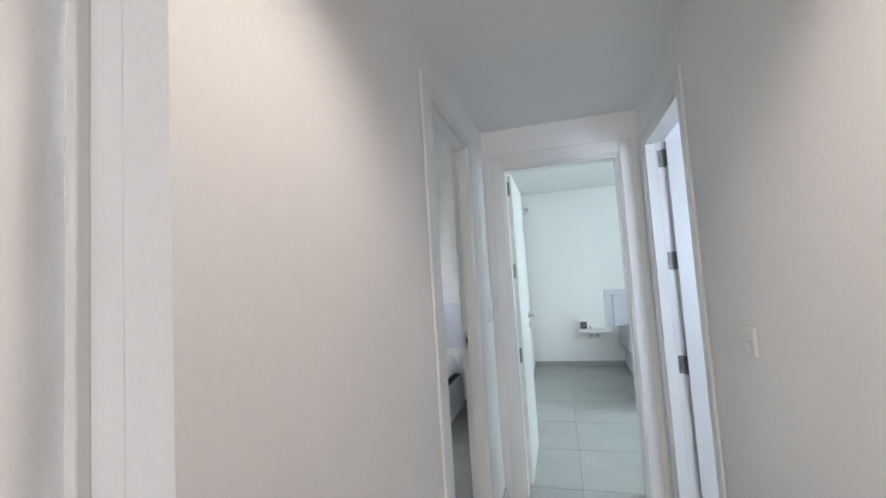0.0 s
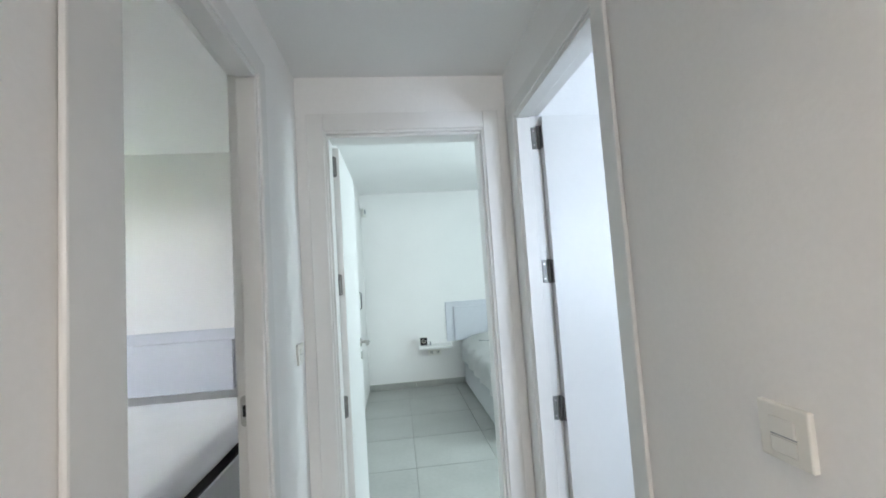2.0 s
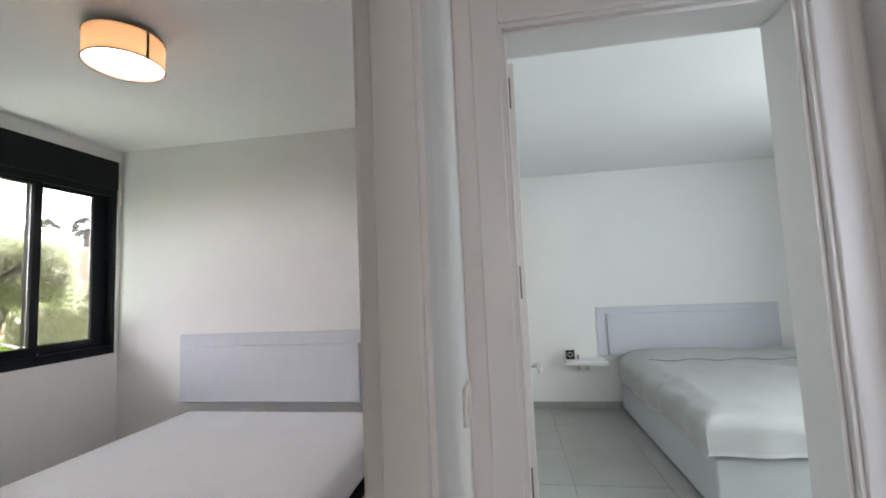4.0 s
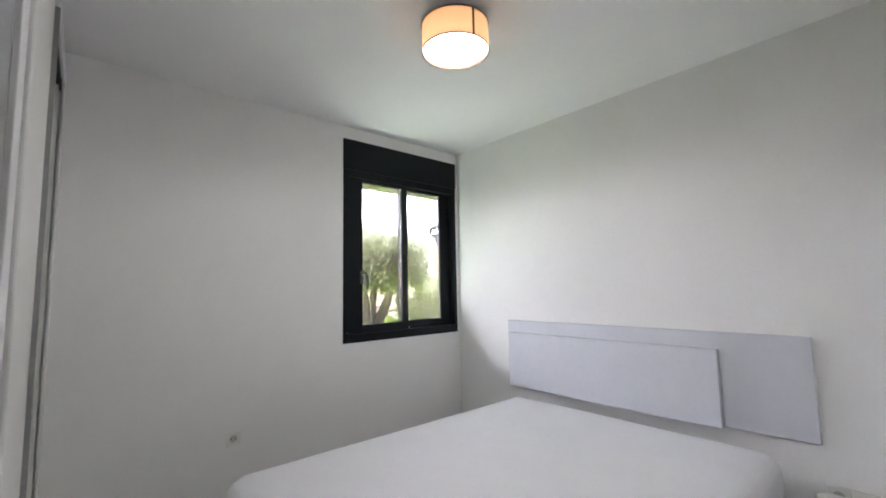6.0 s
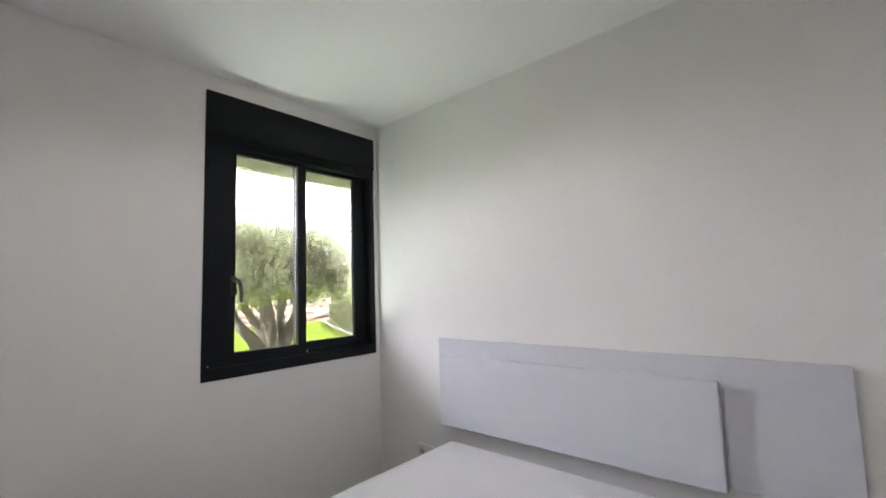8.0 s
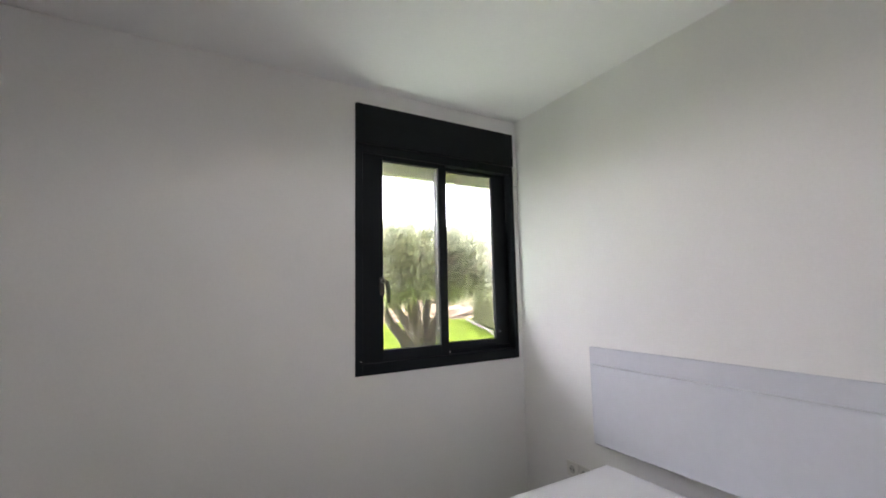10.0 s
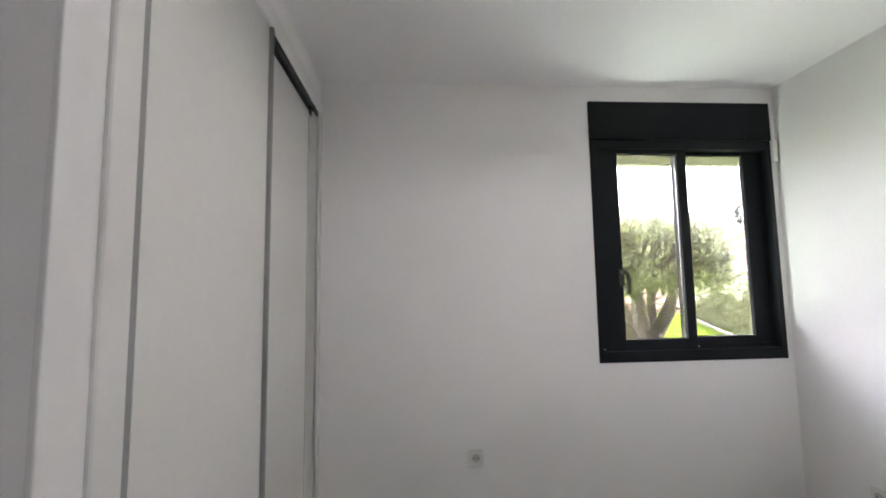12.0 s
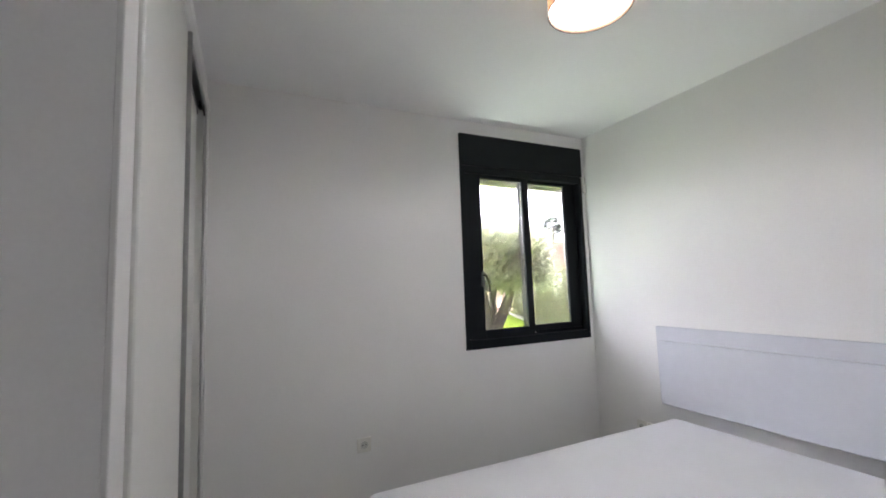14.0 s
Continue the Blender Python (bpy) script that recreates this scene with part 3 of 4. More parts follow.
part("catch", one(-0.050, -0.03, -0.545, -0.52, 1.03, 1.038), STEEL, win)
sg = thing("shutter_sensor", 0.012, -0.014, 2.15, "small white alarm contact beside the window frame", "sensor")
part("housing", one(0.0, 0.024, -0.033, -0.008, 2.075, 2.198, bevel=0.003), WHITE_PLASTIC, sg)

# ---------------------------------------------------------------- wardrobe
wd = thing("wardrobe", 0.8, -2.9, 0, "built-in wardrobe with two pale sliding doors", "wardrobe")
CF = -2.592                          # front of the casings
part("side_casing", one(1.536, 1.638, -2.604, CF, 0, 2.395, bevel=0.003), LACQUER, wd)
part("side_casing", one(0.002, 0.062, -2.604, CF, 0, 2.395, bevel=0.003), LACQUER, wd)
part("head_casing", one(0.062, 1.536, -2.604, CF, 2.318, 2.395, bevel=0.003), LACQUER, wd)
part("side_panel", one(1.58, 1.60, -3.24, -2.61, 0, 2.36), LAMINATE, wd)
part("side_panel", one(0.040, 0.060, -3.24, -2.61, 0, 2.36), LAMINATE, wd)
part("back_panel", one(0.060, 1.58, -3.245, -3.235, 0, 2.36), LAMINATE, wd)
rail = part("top_rail", boxes((0.061, 1.578, -2.668, -2.6045, 2.335, 2.345), (0.061, 1.578, -2.611, -2.6045, 2.295, 2.335), (0.061, 1.578, -2.642, -2.637, 2.30, 2.335),
                              (0.061, 1.578, -2.668, -2.662, 2.295, 2.335)), DARK_STEEL, wd, "dark grey sliding rail")
part("rail_stop", one(0.125, 0.160, -2.626, -2.602, 2.298, 2.334, bevel=0.003), BLACK, rail)
part("bottom_rail", one(0.061, 1.578, -2.668, -2.6045, 0, 0.012), DARK_STEEL, wd)
fd = part("sliding_door", one(0.800, 1.434, -2.634, -2.602, 0.014, 2.325, bevel=0.002), LAMINATE, wd, "pale laminate sliding door")
part("edge_profile", one(0.786, 0.7995, -2.634, -2.588, 0.014, 2.316, bevel=0.002), PROFILE, fd, "grey metal edge profile")
part("edge_profile", one(1.4345, 1.485, -2.630, -2.603, 0.014, 2.325), PROFILE, fd)
part("side_channel", one(1.486, 1.5355, -2.640, -2.606, 0.014, 2.325, bevel=0.002), LAMINATE, wd)
part("door_stile", one(1.478, 1.552, -2.6025, -2.582, 0.002, 2.317, bevel=0.008, segments=3), LAMINATE, wd)
bd = part("sliding_door", one(0.125, 0.86, -2.660, -2.637, 0.014, 2.325, bevel=0.002), LAMINATE, wd, "pale laminate sliding door")
part("edge_profile", one(0.110, 0.1245, -2.660, -2.639, 0.014, 2.325), PROFILE, bd)
part("side_channel", one(0.0615, 0.105, -2.664, -2.650, 0.014, 2.325), LAMINATE, wd)


# ---------------------------------------------------------------- bed without covers
def soft_slab(x0, x1, y0, y1, z0, z1, r, seed=0, n=28, wrinkle=0.002):
    """A rounded, slightly uneven block such as a mattress in a fitted sheet."""
    bm = bmesh.new()
    bmesh.ops.create_cube(bm, size=1)
    bmesh.ops.subdivide_edges(bm, edges=bm.edges[:], cuts=n, use_grid_fill=True)
    h = Vector(((x1 - x0) / 2, (y1 - y0) / 2, (z1 - z0) / 2))
    c = Vector(((x0 + x1) / 2, (y0 + y1) / 2, (z0 + z1) / 2))
    for v in bm.verts:
        p = Vector((v.co.x * 2 * h.x, v.co.y * 2 * h.y, v.co.z * 2 * h.z))
        q = Vector([max(-hh + r, min(hh - r, cc)) for hh, cc in zip(h, p)])
        d = p - q
        if d.length > 1e-6:
            p = q + d.normalized() * r if max(abs(d.x), abs(d.y), abs(d.z)) > 1e-6 and d.length > r else p
        k = noise.noise(Vector((p.x * 3 + seed, p.y * 3, p.z * 3))) * wrinkle * 2 + noise.noise(Vector((p.x * 14, p.y * 9 + seed, p.z * 9))) * wrinkle * 0.5
        v.co = c + p + (p.normalized() * k)
    for f in bm.faces:
        f.smooth = True
    return bm


bed = thing("bed", 1.4, -1.0, 0, "double bed base in pale grey with black inner panel", "bed")
part("base", one(0.655, 2.205, -2.015, -0.045, 0.03, 0.325, bevel=0.006, segments=2), UPHOLSTERY, bed, "pale grey upholstered storage base")
# Black panel drawn in for the shade in the gap round the mattress
part("platform", one(0.66, 2.204, -2.013, -0.050, 0.3255, 0.352, bevel=0.003), BLACK, bed, "black panel drawn in for the dark gap")
for r in ((2.2055, 2.224, -2.034, -0.045), (0.636, 0.6545, -2.034, -0.045), (0.6545, 2.2055, -2.034, -2.0155)):
    part("side_board", one(*r, 0.03, 0.350, bevel=0.004), UPHOLSTERY, bed, "pale grey side board")
for x in (0.72, 2.10):
    for y in (-1.9, -0.12):
        part("foot", tube(bmesh.new(), [(x, y, 0), (x, y, 0.032)], [0.025, 0.028], 14), BLACK, bed)
solid("mattress", soft_slab(0.665, 2.182, -2.0, -0.062, 0.353, 0.566, 0.075, 3.0), SHEET, "bare mattress in a white fitted sheet", "mattress", smooth=True)


def headboard(name, x0, x1, z0, z1, y, px0, px1, pz0, pz1, label):
    """Flat backing board on the wall with a raised panel set to one side."""
    t = thing(name, (x0 + x1) / 2, y, z0, label, "headboard")
    part("backing_board", one(x0, x1, y - 0.018, y - 0.001, z0, z1, bevel=0.004), HEADBOARD, t)
    part("raised_panel", one(px0, px1, y - 0.054, y - 0.0185, pz0, pz1, bevel=0.006, segments=3), HEADBOARD, t, "raised smooth panel")
    return t


headboard("headboard", 0.552, 2.305, 0.615, 1.083, 0.0, 0.584, 1.942, 0.607, 0.997, "pale grey lacquered headboard with a raised panel")
headboard("headboard", 3.852, 5.60, 0.545, 1.052, YF, 3.955, 5.32, 0.555, 0.985, "pale grey lacquered headboard behind the made bed")


# bedside table with a soft triangular top
def bedside_table():
    t = thing("bedside_table", 2.47, -0.18, 0, "small white bedside table with rounded triangular top", "table")
    outline = []
    corners = [((2.335, -0.085), 0.055), ((2.625, -0.10), 0.06), ((2.490, -0.345), 0.075)]
    for i, (c, r) in enumerate(corners):
        a, b = Vector(corners[i - 1][0]), Vector(corners[(i + 1) % 3][0])
        c = Vector(c)
        d0, d1 = (c - a).normalized(), (b - c).normalized()
        n0, n1 = Vector((-d0.y, d0.x)), Vector((-d1.y, d1.x))
        k0, k1 = math.atan2(n0.y, n0.x), math.atan2(n1.y, n1.x)
        while k1 > k0:
            k1 -= 2 * math.pi
        outline += [(c.x + r * math.cos(k0 + (k1 - k0) * s / 8), c.y + r * math.sin(k0 + (k1 - k0) * s / 8)) for s in range(9)]
    bm = bmesh.new()
    mid = Vector((sum(p[0] for p in outline) / len(outline), sum(p[1] for p in outline) / len(outline)))
    rings = []
    for z, s in ((0.408, 0.97), (0.412, 0.995), (0.424, 1.0), (0.429, 0.99), (0.4305, 0.97)):
        rings.append([bm.verts.new((mid.x + (x - mid.x) * s, mid.y + (y - mid.y) * s, z)) for x, y in outline])
    for q, w in zip(rings, rings[1:]):
        for s in range(len(q)):
            bm.faces.new((q[s], q[(s + 1) % len(q)], w[(s + 1) % len(q)], w[s]))
    bm.faces.new(rings[0]), bm.faces.new(rings[-1])
    part("tabletop", bm, WHITE_PLASTIC, t)
    for x, y in ((2.36, -0.10), (2.60, -0.11), (2.49, -0.32)):
        ox, oy = (x - mid.x) * 0.12, (y - mid.y) * 0.12
        part("leg", tube(bmesh.new(), [(x + ox, y + oy, 0), (x, y, 0.409)], [0.010, 0.016], 12), WHITE_PLASTIC, t)


bedside_table()


# ---------------------------------------------------------------- ceiling lamp
def ceiling_lamp(x, y, r, z0, z1):
    t = thing("ceiling_lamp", x, y, CEIL, "drum ceiling lamp with beige fabric shade, lit", "lamp")
    part("ceiling_plate", disc(bmesh.new(), (x, y, CEIL), (0, 0, -1), 0.06, 0.016, 28, 0.004), WHITE_PLASTIC, t)
    bm = bmesh.new()
    n = 56
    for rr in (r, r - 0.002):
        tube(bm, [(x, y, z0), (x, y, z1)], [rr, rr], n, cap=False)
    shade = part("shade", bm, SHADE, t, "beige woven fabric drum shade")
    for z in (z0, z1):
        ring = [(x + (r + 0.0006) * math.cos(k), y + (r + 0.0006) * math.sin(k), z) for k in [2 * math.pi * i / n for i in range(n + 1)]]
        part("trim_band", tube(bmesh.new(), ring, [0.0028] * (n + 1), 6, cap=False), SHADE_RIM, shade, "thin brown edge band")
    k = radians(-12)
    sx, sy = x + (r + 0.001) * math.cos(k), y + (r + 0.001) * math.sin(k)
    part("seam", tube(bmesh.new(), [(sx, sy, z0), (sx, sy, z1)], [0.005, 0.005], 6), SHADE_RIM, shade)
    part("diffuser", disc(bmesh.new(), (x, y, z0 + 0.010), (0, 0, 1), r - 0.004, 0.003, n), DIFFUSER, t, "lit white diffuser disc")
    part("top_cover", disc(bmesh.new(), (x, y, z1 - 0.004), (0, 0, 1), r - 0.003, 0.002, n), WHITE_PLASTIC, t)
    for s in range(3):
        a = 2 * math.pi * s / 3
        part("arm", tube(bmesh.new(), [(x, y, z1 - 0.01), (x + (r - 0.003) * math.cos(a), y + (r - 0.003) * math.sin(a), z1 - 0.01)], [0.002, 0.002], 6), STEEL, t)
    part("stem", tube(bmesh.new(), [(x, y, z1 - 0.012), (x, y, CEIL - 0.01)], [0.006, 0.006], 8), STEEL, t)


ceiling_lamp(1.40, -1.30, 0.145, 2.358, 2.476)


# ---------------------------------------------------------------- far bedroom
def duvet():
    """A rumpled duvet that hangs over one long side of the bed and over its foot."""
    x0, x1, y0, y1, top = 4.045, 5.56, -0.14, 1.80, 0.555
    nu, nv = 90, 90
    bm = bmesh.new()
    grid = []
    for i in range(nu + 1):
        row = []
        u = -0.22 + (x1 - x0 + 0.22) * i / nu
        for j in range(nv + 1):
            v = -0.20 + (y1 - y0 + 0.20) * j / nv
            x, y, z = x0 + max(u, 0.0), y0 + max(v, 0.0), top
            drop = max(-u, -v, 0)
            z -= drop
            if u < 0:
                x -= 0.035 * math.sin(min(1, -u / 0.06) * math.pi / 2) + 0.012 * math.sin(y * 17 + 2 * noise.noise((y * 3, 0, 0)))
            if v < 0:
                y -= 0.035 * math.sin(min(1, -v / 0.06) * math.pi / 2) - 0.07 * v + 0.010 * math.sin(x * 15 + 2 * noise.noise((x * 3, 5, 0)))
            edge = min(1.0, max(0.0, min(u, v) / 0.12)) if u > 0 and v > 0 else 0
            puff = 0.045 * edge
            rum = noise.noise((x * 3.2, y * 3.2, 1.0)) * 0.022 + noise.noise((x * 8, y * 8, 4.0)) * 0.010 + abs(noise.noise((x * 5 + y * 4, y * 2.5, 7.0))) * 0.014
            pillow = 0.07 * math.exp(-((y - 1.52) / 0.22) ** 2) * (0.75 + 0.25 * math.cos((x - 4.43) * 4.2)) * min(1, max(0, u) / 0.2)
            row.append(bm.verts.new((x + noise.noise((x * 6, y * 6, z * 8)) * 0.010, y, z + puff + rum * (0.35 + 0.65 * edge) + pillow)))
        grid.append(row)
    for i in range(nu):
        for j in range(nv):
            bm.faces.new((grid[i][j], grid[i + 1][j], grid[i + 1][j + 1], grid[i][j + 1])).smooth = True
    bmesh.ops.solidify(bm, geom=bm.faces[:], thickness=0.012)
    return bm


bed = thing("bed", 4.7, 0.9, 0, "double bed base in pale grey upholstery", "bed")
part("base", one(4.052, 5.55, -0.15, 1.885, 0.02, 0.33, bevel=0.012, segments=3), UPHOLSTERY, bed, "pale grey upholstered base")
part("mattress", one(4.065, 5.54, -0.12, 1.875, 0.331, 0.545, bevel=0.05, segments=4), SHEET, bed)
dv = thing("duvet", 4.7, 0.9, 0.55, "rumpled white duvet spread over the bed", "duvet")
part("cover", duvet(), DUVET, dv, smooth=True)
seam_pts = [(4.02 + 0.06 * s, 1.18 + 0.015 * math.sin(s * 0.9), 0.628 + 0.006 * math.sin(s)) for s in range(2, 24)]
part("piping", tube(bmesh.new(), seam_pts, [0.004] * len(seam_pts), 6), GREY_PLASTIC, dv, "thin grey piping")

shelf = thing("bedside_shelf", 3.69, YF, 0.51, "floating white bedside shelf on the wall", "shelf")
part("board", one(3.487, 3.89, YF - 0.26, YF - 0.001, 0.497, 0.530, bevel=0.003), LACQUER, shelf)
ck = thing("alarm_clock", 3.545, YF - 0.13, 0.531, "small square alarm clock with a dark face", "clock")
part("body", one(3.492, 3.590, YF - 0.16, YF - 0.10, 0.531, 0.642, bevel=0.006), WHITE_PLASTIC, ck)
part("face", one(3.498, 3.584, YF - 0.163, YF - 0.1605, 0.539, 0.634, bevel=0.001), SCREEN, ck, "dark clock face")
ring = [(3.541 + 0.022 * math.cos(k), YF - 0.1635, 0.588 + 0.022 * math.sin(k)) for k in [2 * math.pi * i / 24 for i in range(25)]]
part("dial_mark", tube(bmesh.new(), ring, [0.003] * 25, 6, cap=False), CREAM, ck)
pw = thing("small_bottle", 3.625, YF - 0.12, 0.531, "tiny dark bottle beside the clock", "bottle")
part("body", tube(bmesh.new(), [(3.625, YF - 0.12, 0.531), (3.625, YF - 0.12, 0.556), (3.625, YF - 0.12, 0.562)], [0.011, 0.011, 0.006], 14), GREY_PLASTIC, pw)
part("cap", tube(bmesh.new(), [(3.625, YF - 0.12, 0.562), (3.625, YF - 0.12, 0.576)], [0.007, 0.007], 12), BLACK, pw)

cl = thing("closet", 2.84, 1.4, 0, "white flush closet door on the far bedroom's wall", "closet")
part("door", one(2.821, 2.838, 0.965, 1.86, 0.02, 2.28, bevel=0.002), LACQUER, cl)
part("edge_gap", one(2.821, 2.836, 0.950, 0.9645, 0.02, 2.28), BLACK, cl, "dark gap beside the door")
hp = bmesh.new()
tube(hp, [(2.838, 1.02, 1.09), (2.862, 1.02, 1.10), (2.862, 1.02, 1.26), (2.838, 1.02, 1.27)], [0.006] * 4, 8)
part("bar_handle", hp, DARK_STEEL, cl, "dark metal bar handle")

# skirting tiles
bb = thing("baseboard", 3.4, YF, 0, "grey porcelain skirting tiles", "baseboard", kind="structure")
x = 2.822
while x < 5.7:
    x1 = min(x + 0.598, 5.748)
    part("tile", one(x, x1, YF - 0.011, YF - 0.001, 0.0, 0.072, bevel=0.0015, segments=1), TILE, bb)
    x += 0.6
part("top_bead", one(2.822, 5.748, YF - 0.010, YF - 0.0005, 0.0725, 0.078), WHITE_PLASTIC, bb)
bb2 = thing("baseboard", XL, -3.4, 0, "grey porcelain skirting tiles along the hall", "baseboard", kind="structure")
for x0, x1, y0, y1 in ((XL + 0.001, XL + 0.011, -3.98, -3.010), (XL + 0.001, XL + 0.011, -2.192, -1.766), (XR - 0.011, XR - 0.001, -8.49, -2.690)):
    part("tile", one(x0, x1, y0, y1, 0, 0.072, bevel=0.0015, segments=1), TILE, bb2)
bb3 = thing("baseboard", 0.01, -1.3, 0, "grey porcelain skirting tiles in the bedroom", "baseboard", kind="structure")
for r in ((0.001, 0.011, -2.57, -0.012), (0.001, 2.796, -0.011, -0.001), (1.635, 1.645, -2.99, -2.61)):
    part("tile", one(*r, 0, 0.072, bevel=0.0015, segments=1), TILE, bb3)

# ---------------------------------------------------------------- garden
YARD = -0.22


def yard():
    xs = [-900, -300, -120, -60, -40, *np.linspace(-30, -0.13, 40).tolist()]
    ys = [-900, -300, -100, -50, *np.linspace(-25, 35, 50).tolist(), 60, 120, 300, 900]
    bm = bmesh.new()
    rows = [[bm.verts.new((x, y, YARD + (0.03 * noise.noise((x * 0.3, y * 0.3, 0)) if -32 < x < -1.5 else 0))) for y in ys] for x in xs]
    for a, b in zip(rows, rows[1:]):
        for i in range(len(ys) - 1):
            bm.faces.new((a[i], a[i + 1], b[i + 1], b[i])).smooth = True
    return bm


solid("ground", yard(), GRASS, "bright green mown lawn", "lawn", kind="structure")
solid("ground_beyond", boxes((-0.15, 900, -900, 900, YARD - 0.5, YARD - 0.02)), PAVING, "plain pale ground round the house", "ground", kind="structure")
ALONG = Matrix.Translation((-7.5, 6.05, 0)) @ Matrix.Rotation(radians(154), 4, "Z")     # the hedge runs slantwise across the garden


def along(bm):
    bmesh.ops.transform(bm, matrix=ALONG, verts=bm.verts)
    return bm


solid("path", boxes((-17.5, -13.9, -20, 4.3, YARD - 0.1, YARD + 0.04), bevel=0.02), PAVING, "pale paved garden path", "path", kind="structure")
solid("lawn_kerb", along(boxes((-5.0, 12.5, -0.12, 0.0, YARD - 0.1, YARD + 0.07), bevel=0.015)), PAVING, "pale stone kerb along the hedge", "kerb", kind="structure")
solid("house_wall", boxes((-0.16, -0.112, -9, -1.128, YARD, 2.7), (-0.16, -0.112, -0.016, 9, YARD, 2.7), (-0.16, -0.112, -1.128, -0.016, YARD, 0.92), (-0.16, -0.112, -1.128, -0.016, 2.43, 2.7)),
      RENDER_WALL, "pale rendered outside wall of the house", "wall", kind="structure")
solid("eave", boxes((-1.27, -0.16, -9, 9, 2.56, 2.75), (-1.35, -1.27, -9, 9, 2.44, 2.78), bevel=0.006), EAVE_LIT, "pale projecting eave above the window", "eave", kind="structure")


def leaf_cloud(centers, radii, count, length, width, seed, flat=0.75):
    """Many small folded leaves round clump centres, as vertices and faces."""
    r = np.random.RandomState(seed)
    pick = r.randint(0, len(centers), count)
    d = r.normal(size=(count, 3))
    d /= np.linalg.norm(d, axis=1)[:, None]
    rad = radii[pick] * (0.55 + 0.5 * r.rand(count)) ** 0.8
    p = centers[pick] + d * rad[:, None] * np.array([1, 1, flat])
    a = r.normal(size=(count, 3))
    a[:, 2] += 0.35
    a /= np.linalg.norm(a, axis=1)[:, None]
    b = np.cross(a, r.normal(size=(count, 3)))
    b /= np.linalg.norm(b, axis=1)[:, None]
    n = np.cross(a, b)
    s = (0.7 + 0.6 * r.rand(count))[:, None]
    v = np.stack([p, p + a * length * 0.5 * s + b * width * s + n * width * 0.4, p + a * length * s, p + a * length * 0.5 * s - b * width * s + n * width * 0.4], 1).reshape(-1, 3)
    f = np.arange(count * 4).reshape(-1, 4)
    return v, f


def olive_tree(x, y):
    t = thing("olive_tree", x, y, YARD, "gnarled olive tree with a silvery green crown", "tree")
    bm = bmesh.new()

    def limb(pts, radii):
        pts = [(x + a, y + b, YARD + c) for a, b, c in pts]
        tube(bm, pts, radii, 12)

    limb([(0, 0, -0.1), (0.0, 0.0, 0.4), (0.02, 0.01, 0.85), (0.0, 0.03, 1.14)], [0.22, 0.15, 0.125, 0.12])
    limb([(0.0, -0.02, 1.05), (0.02, -0.06, 1.32), (0.03, -0.10, 1.6), (0.06, -0.10, 2.0)], [0.095, 0.075, 0.05, 0.02])
    limb([(0.0, 0.06, 1.05), (0.03, 0.18, 1.25), (0.0, 0.30, 1.45), (0.0, 0.46, 1.7), (0.05, 0.58, 1.95)], [0.09, 0.068, 0.05, 0.03, 0.015])
    limb([(0.0, -0.06, 1.0), (0.03, -0.20, 1.16), (0.0, -0.33, 1.30), (0.0, -0.42, 1.5), (0.03, -0.6, 1.8)], [0.07, 0.05, 0.042, 0.03, 0.015])
    limb([(0.0, -0.03, 1.08), (-0.05, -0.12, 1.27), (-0.06, -0.24, 1.44), (-0.1, -0.30, 1.75)], [0.07, 0.05, 0.04, 0.022])
    limb([(-0.02, 0.05, 1.08), (-0.12, 0.14, 1.32), (-0.2, 0.2, 1.55), (-0.32, 0.3, 1.85)], [0.08, 0.055, 0.04, 0.02])
    r = np.random.RandomState(5)
    bmesh.ops.subdivide_edges(bm, edges=bm.edges[:], cuts=2, use_grid_fill=True)
    for v in bm.verts:
        k = noise.noise(v.co * 9) * 0.035 + noise.noise(v.co * 25) * 0.022
        v.co += Vector((noise.noise(v.co * 7 + Vector((3, 0, 0))), noise.noise(v.co * 7 + Vector((0, 5, 0))), 0)) * 0.022 + Vector((k, -k, 0))
    for i in range(46):
        a, e = r.uniform(0, 6.28), r.uniform(-0.1, 1.2)
        b = (x + 0.30 * math.cos(a), y + 0.35 * math.sin(a), YARD + 1.6 + 0.3 * math.sin(e))
        m = (x + 0.55 * math.cos(a + 0.2), y + 0.62 * math.sin(a + 0.2), YARD + 1.75 + 0.4 * math.sin(e))
        c = (x + 0.70 * math.cos(a + 0.3) * math.cos(e * 0.6), y - 0.05 + 0.90 * math.sin(a + 0.3) * math.cos(e * 0.6), YARD + 1.72 + 0.5 * math.sin(e))
        tube(bm, [b, m, c], [0.02, 0.012, 0.004], 5)
    part("trunk", bm, BARK, t, "twisted grey-brown trunk and limbs", smooth=True)
    n = 430
    d = r.normal(size=(n, 3))
    d /= np.linalg.norm(d, axis=1)[:, None]
    d = np.sign(d) * np.abs(d) ** np.array([0.75, 0.7, 0.5])
    k = (r.rand(n) ** 0.30) * (0.92 + 0.12 * np.sin(d[:, 1] * 5.0 + d[:, 2] * 3.0))
    c = np.stack([x + d[:, 0] * 0.66 * k, y - 0.05 + d[:, 1] * 0.93 * k, YARD + 1.90 + d[:, 2] * 0.41 * k], 1)
    v, f = leaf_cloud(c, r.uniform(0.05, 0.15, n), 21000, 0.078, 0.0135, 11, 0.9)
    tagged(cloud("crown", v, f, OLIVE_LEAF, t), "fine silvery olive leaves")


olive_tree(-1.82, 0.17)


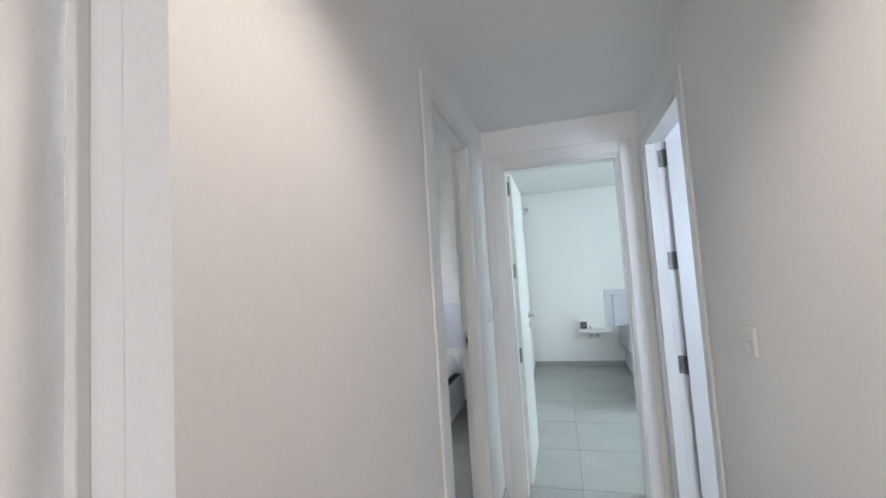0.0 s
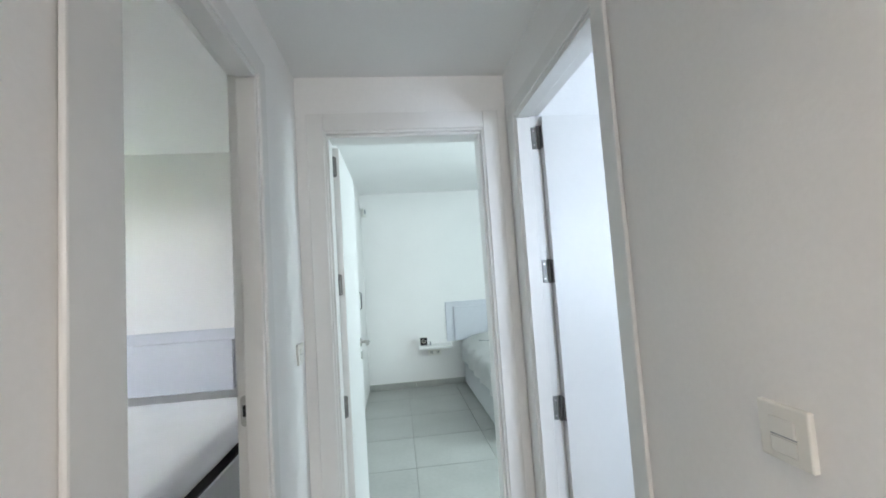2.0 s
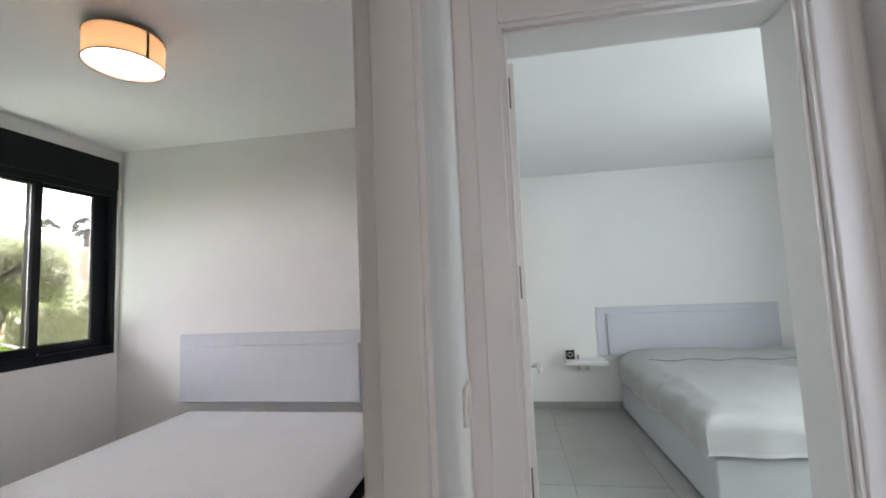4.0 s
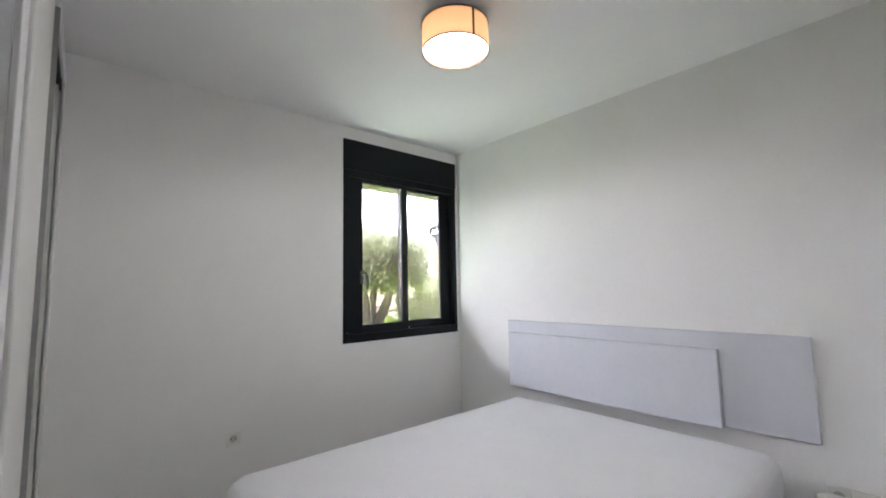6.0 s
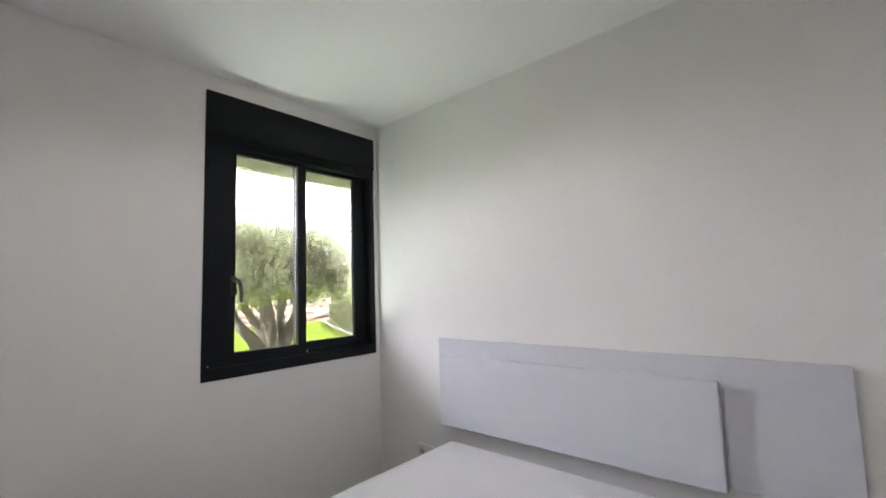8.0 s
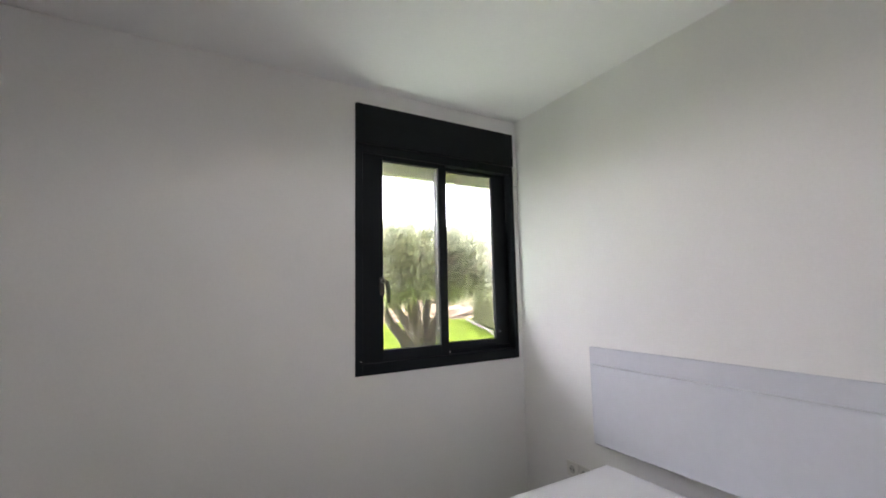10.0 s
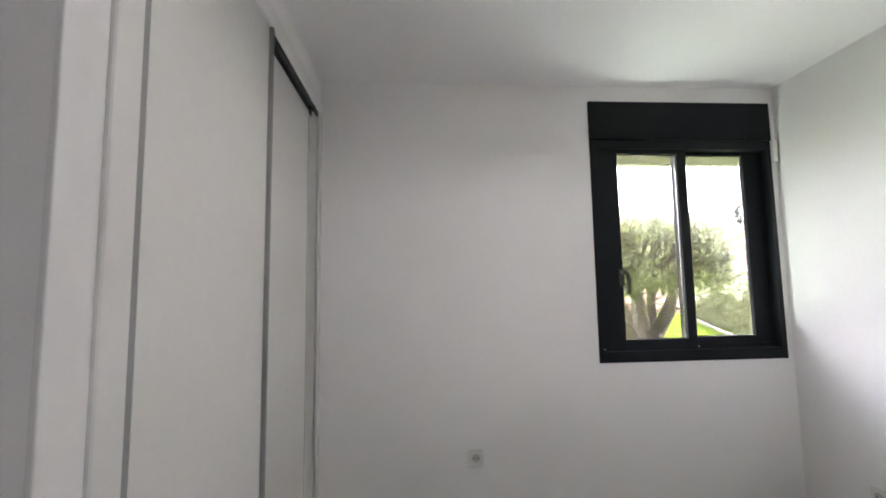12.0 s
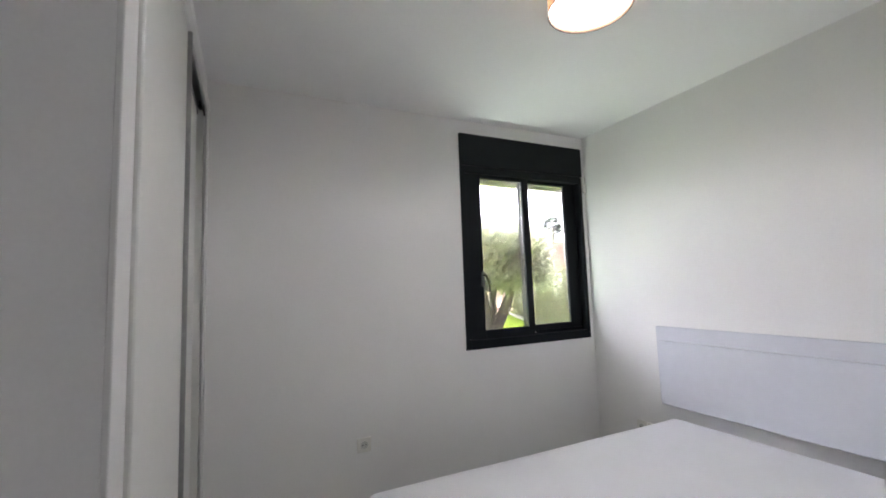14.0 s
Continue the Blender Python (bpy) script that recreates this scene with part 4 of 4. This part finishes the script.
def hedge(x0, x1, y0, y1, top, count, seed):
    t = thing("hedge", *(ALONG @ Vector(((x0 + x1) / 2, (y0 + y1) / 2, YARD))), "clipped dense green hedge", "hedge", kind="stuff")
    part("core", along(one(x0 + 0.2, x1 - 0.2, y0 + 0.2, y1 - 0.2, YARD - 0.05, top - 0.2, bevel=0.1)), HEDGE_LEAF, t)
    r = np.random.RandomState(seed)
    n = 900
    c = np.stack([r.uniform(x0 + 0.12, x1 - 0.12, n), r.uniform(y0 + 0.12, y1 - 0.12, n), r.uniform(YARD + 0.1, top - 0.1, n)], 1)
    s = r.randint(0, 4, n)
    c[s <= 1, 1] = y1 - 0.12
    c[s == 2, 2] = top - 0.12 + 0.05 * r.rand((s == 2).sum())
    v, f = leaf_cloud(c, r.uniform(0.10, 0.22, n), count, 0.075, 0.022, seed + 1, 1.0)
    rot = np.array(ALONG)
    cloud("foliage", v @ rot[:3, :3].T + rot[:3, 3], f, HEDGE_LEAF, t)


hedge(-5.0, 11.0, -1.6, -0.25, 1.80, 70000, 21)
r = np.random.RandomState(31)
bv = thing("bougainvillea", -11.1, 8.7, 1.5, "pink flowering bougainvillea behind the hedge", "shrub")
c = np.stack([r.uniform(-11.4, -10.7, 24), r.uniform(8.35, 8.95, 24), r.uniform(1.7, 2.0, 24)], 1)
v, f = leaf_cloud(c, r.uniform(0.06, 0.16, 24), 1400, 0.07, 0.03, 32)
cloud("blossom", v, f, PINK, bv)

# stone bank with a rendered wall and a railing on top
def bank():
    bm = bmesh.new()
    n, m = 120, 14
    rows = []
    for i in range(n + 1):
        y = -22 + 62 * i / n
        rows.append([bm.verts.new((-19.0 - 0.9 * j / m + 0.22 * noise.noise((y * 0.9, j * 0.7, 0)) + 0.12 * noise.noise((y * 2.3, j * 1.6, 3)), y, YARD - 0.1 + 1.9 * j / m)) for j in range(m + 1)])
    for a, b in zip(rows, rows[1:]):
        for j in range(m):
            bm.faces.new((a[j], a[j + 1], b[j + 1], b[j]))
    for a, b in zip(rows, rows[1:]):
        pa, pb = a[-1].co, b[-1].co
        q = [bm.verts.new((-30, pa.y, pa.z)), bm.verts.new((-30, pb.y, pb.z))]
        bm.faces.new((a[-1], q[0], q[1], b[-1]))
    return bm


solid("stone_bank", bank(), STONE, "rough reddish stone bank behind the lawn", "bank", kind="structure")
solid("terrace_wall", boxes((-25.4, -25.0, -22, 60, 1.0, 3.65), bevel=0.03), EARTH, "peach rendered terrace wall", "wall", kind="structure")
solid("upper_bank", boxes((-28.4, -26.6, -22, 60, 1.0, 5.1), bevel=0.25), STONE, "reddish earth bank above the terrace wall", "bank", kind="structure")
rl = thing("railing", -27.5, 20, 5.1, "thin grey railing along the upper bank", "railing")
for z in (5.32, 5.58):
    part("rail", one(-27.53, -27.47, -20, 58, z, z + 0.09), RAIL_PAINT, rl)
for i in range(39):
    y = -20 + 2 * i
    part("post", one(-27.54, -27.46, y, y + 0.07, 5.09, 5.65), RAIL_PAINT, rl)


def palm(x, y, z, h, seed):
    t = thing("palm_tree", x, y, z, "tall fan palm on the far terrace", "tree", group="far palms")
    r = np.random.RandomState(seed)
    part("trunk", tube(bmesh.new(), [(x, y, z), (x + 0.1, y, z + h * 0.5), (x, y + 0.1, z + h)], [0.26, 0.20, 0.18], 10), PALM_BARK, t)
    vs, fs = [], []
    for i in range(90):
        a, e = r.uniform(0, 6.28), r.uniform(-0.9, 1.4)
        d = np.array([math.cos(a) * math.cos(e), math.sin(a) * math.cos(e), math.sin(e)])
        base = np.array([x, y + 0.1, z + h])
        tip = base + d * r.uniform(0.65, 0.9)
        side = np.cross(d, [0, 0, 1.0])
        side /= np.linalg.norm(side) + 1e-6
        for k in range(9):
            s = (k - 4) / 4
            end = tip + side * s * 0.4 + d * (0.28 - 0.2 * abs(s)) - np.array([0, 0, 0.12 + 0.15 * abs(s)])
            w = np.cross(end - tip, [0.3, 0.2, 1.0])
            w = w / (np.linalg.norm(w) + 1e-6) * 0.085
            o = len(vs)
            vs += [base + d * 0.45, tip + w + (end - tip) * 0.3, end, tip - w + (end - tip) * 0.3]
            fs.append((o, o + 1, o + 2, o + 3))
    cloud("crown", np.array(vs), fs, PALM_LEAF, t)


solid("upper_terrace", boxes((-60.0, -28.4, -60, 90, 1.0, 4.95)), PAVING, "pale ground of the upper terrace", "ground", kind="structure")
palm(-29.5, 24.6, 4.95, 2.0, 3)
palm(-29.5, 27.3, 4.95, 2.3, 4)
palm(-29.5, 21.7, 4.95, 1.4, 6)


def far_trees():
    r = np.random.RandomState(8)
    n = 160
    c = np.stack([r.uniform(-75, -55, n), r.uniform(-60, 75, n), r.uniform(1.5, 5.0, n)], 1)
    v, f = leaf_cloud(c, r.uniform(1.0, 3.0, n), 24000, 0.7, 0.28, 9)
    ob = cloud("far_trees", v, f, FAR_TREE)
    tagged(ob, "distant dark green tree line", "trees", kind="stuff")


far_trees()
shrubs = thing("garden_shrub", -14.5, -1.0, YARD, "low green shrub beside the path", "shrub")
r = np.random.RandomState(41)
c = np.stack([r.uniform(-16.2, -15.2, 40), r.uniform(0.5, 4.5, 40), r.uniform(YARD + 0.1, YARD + 0.75, 40)], 1)
v, f = leaf_cloud(c, r.uniform(0.15, 0.35, 40), 5000, 0.10, 0.03, 42)
cloud("foliage", v, f, HEDGE_LEAF, shrubs)

# ---------------------------------------------------------------- tiled floor
fl = solid("floor", boxes((-0.11, 4.0, -8.6, -3.8, -0.20, -0.009), (-0.11, 5.85, -3.8, YF + 0.12, -0.20, -0.009)), GROUT, "grey porcelain tiled floor", "floor", kind="structure")
tile_mesh = bpy.data.meshes.new("tile")
bm = one(-0.2985, 0.2985, -0.2985, 0.2985, -0.009, 0.0, bevel=0.0015, segments=1)
bm.to_mesh(tile_mesh), bm.free()
tile_mesh.materials.append(TILE)
X0, Y0 = 3.32, 0.21
for i in range(-6, 5):
    for j in range(-9, 3):
        cx, cy = X0 + 0.6 * (i + 0.5), Y0 + 0.6 * (j + 0.5)
        if cx > 5.75 or cx < -0.2 or cy < -3.9 or (cx < 2.6 and cy > 0.1) or cy > 1.95:
            continue
        o = new("tile", tile_mesh)
        o.location, o.parent = (cx, cy, 0), fl
rest = bmesh.new()
for i in range(-6, 5):
    for j in range(-15, -6):
        cx, cy = X0 + 0.6 * (i + 0.5), Y0 + 0.6 * (j + 0.5)
        if cx > 3.9 or cy > -3.9:
            continue
        box(rest, cx - 0.2985, cx + 0.2985, cy - 0.2985, cy + 0.2985, -0.009, 0)
ob = part("living_room_tiles", rest, TILE, fl)
ob["kind"] = "stuff"
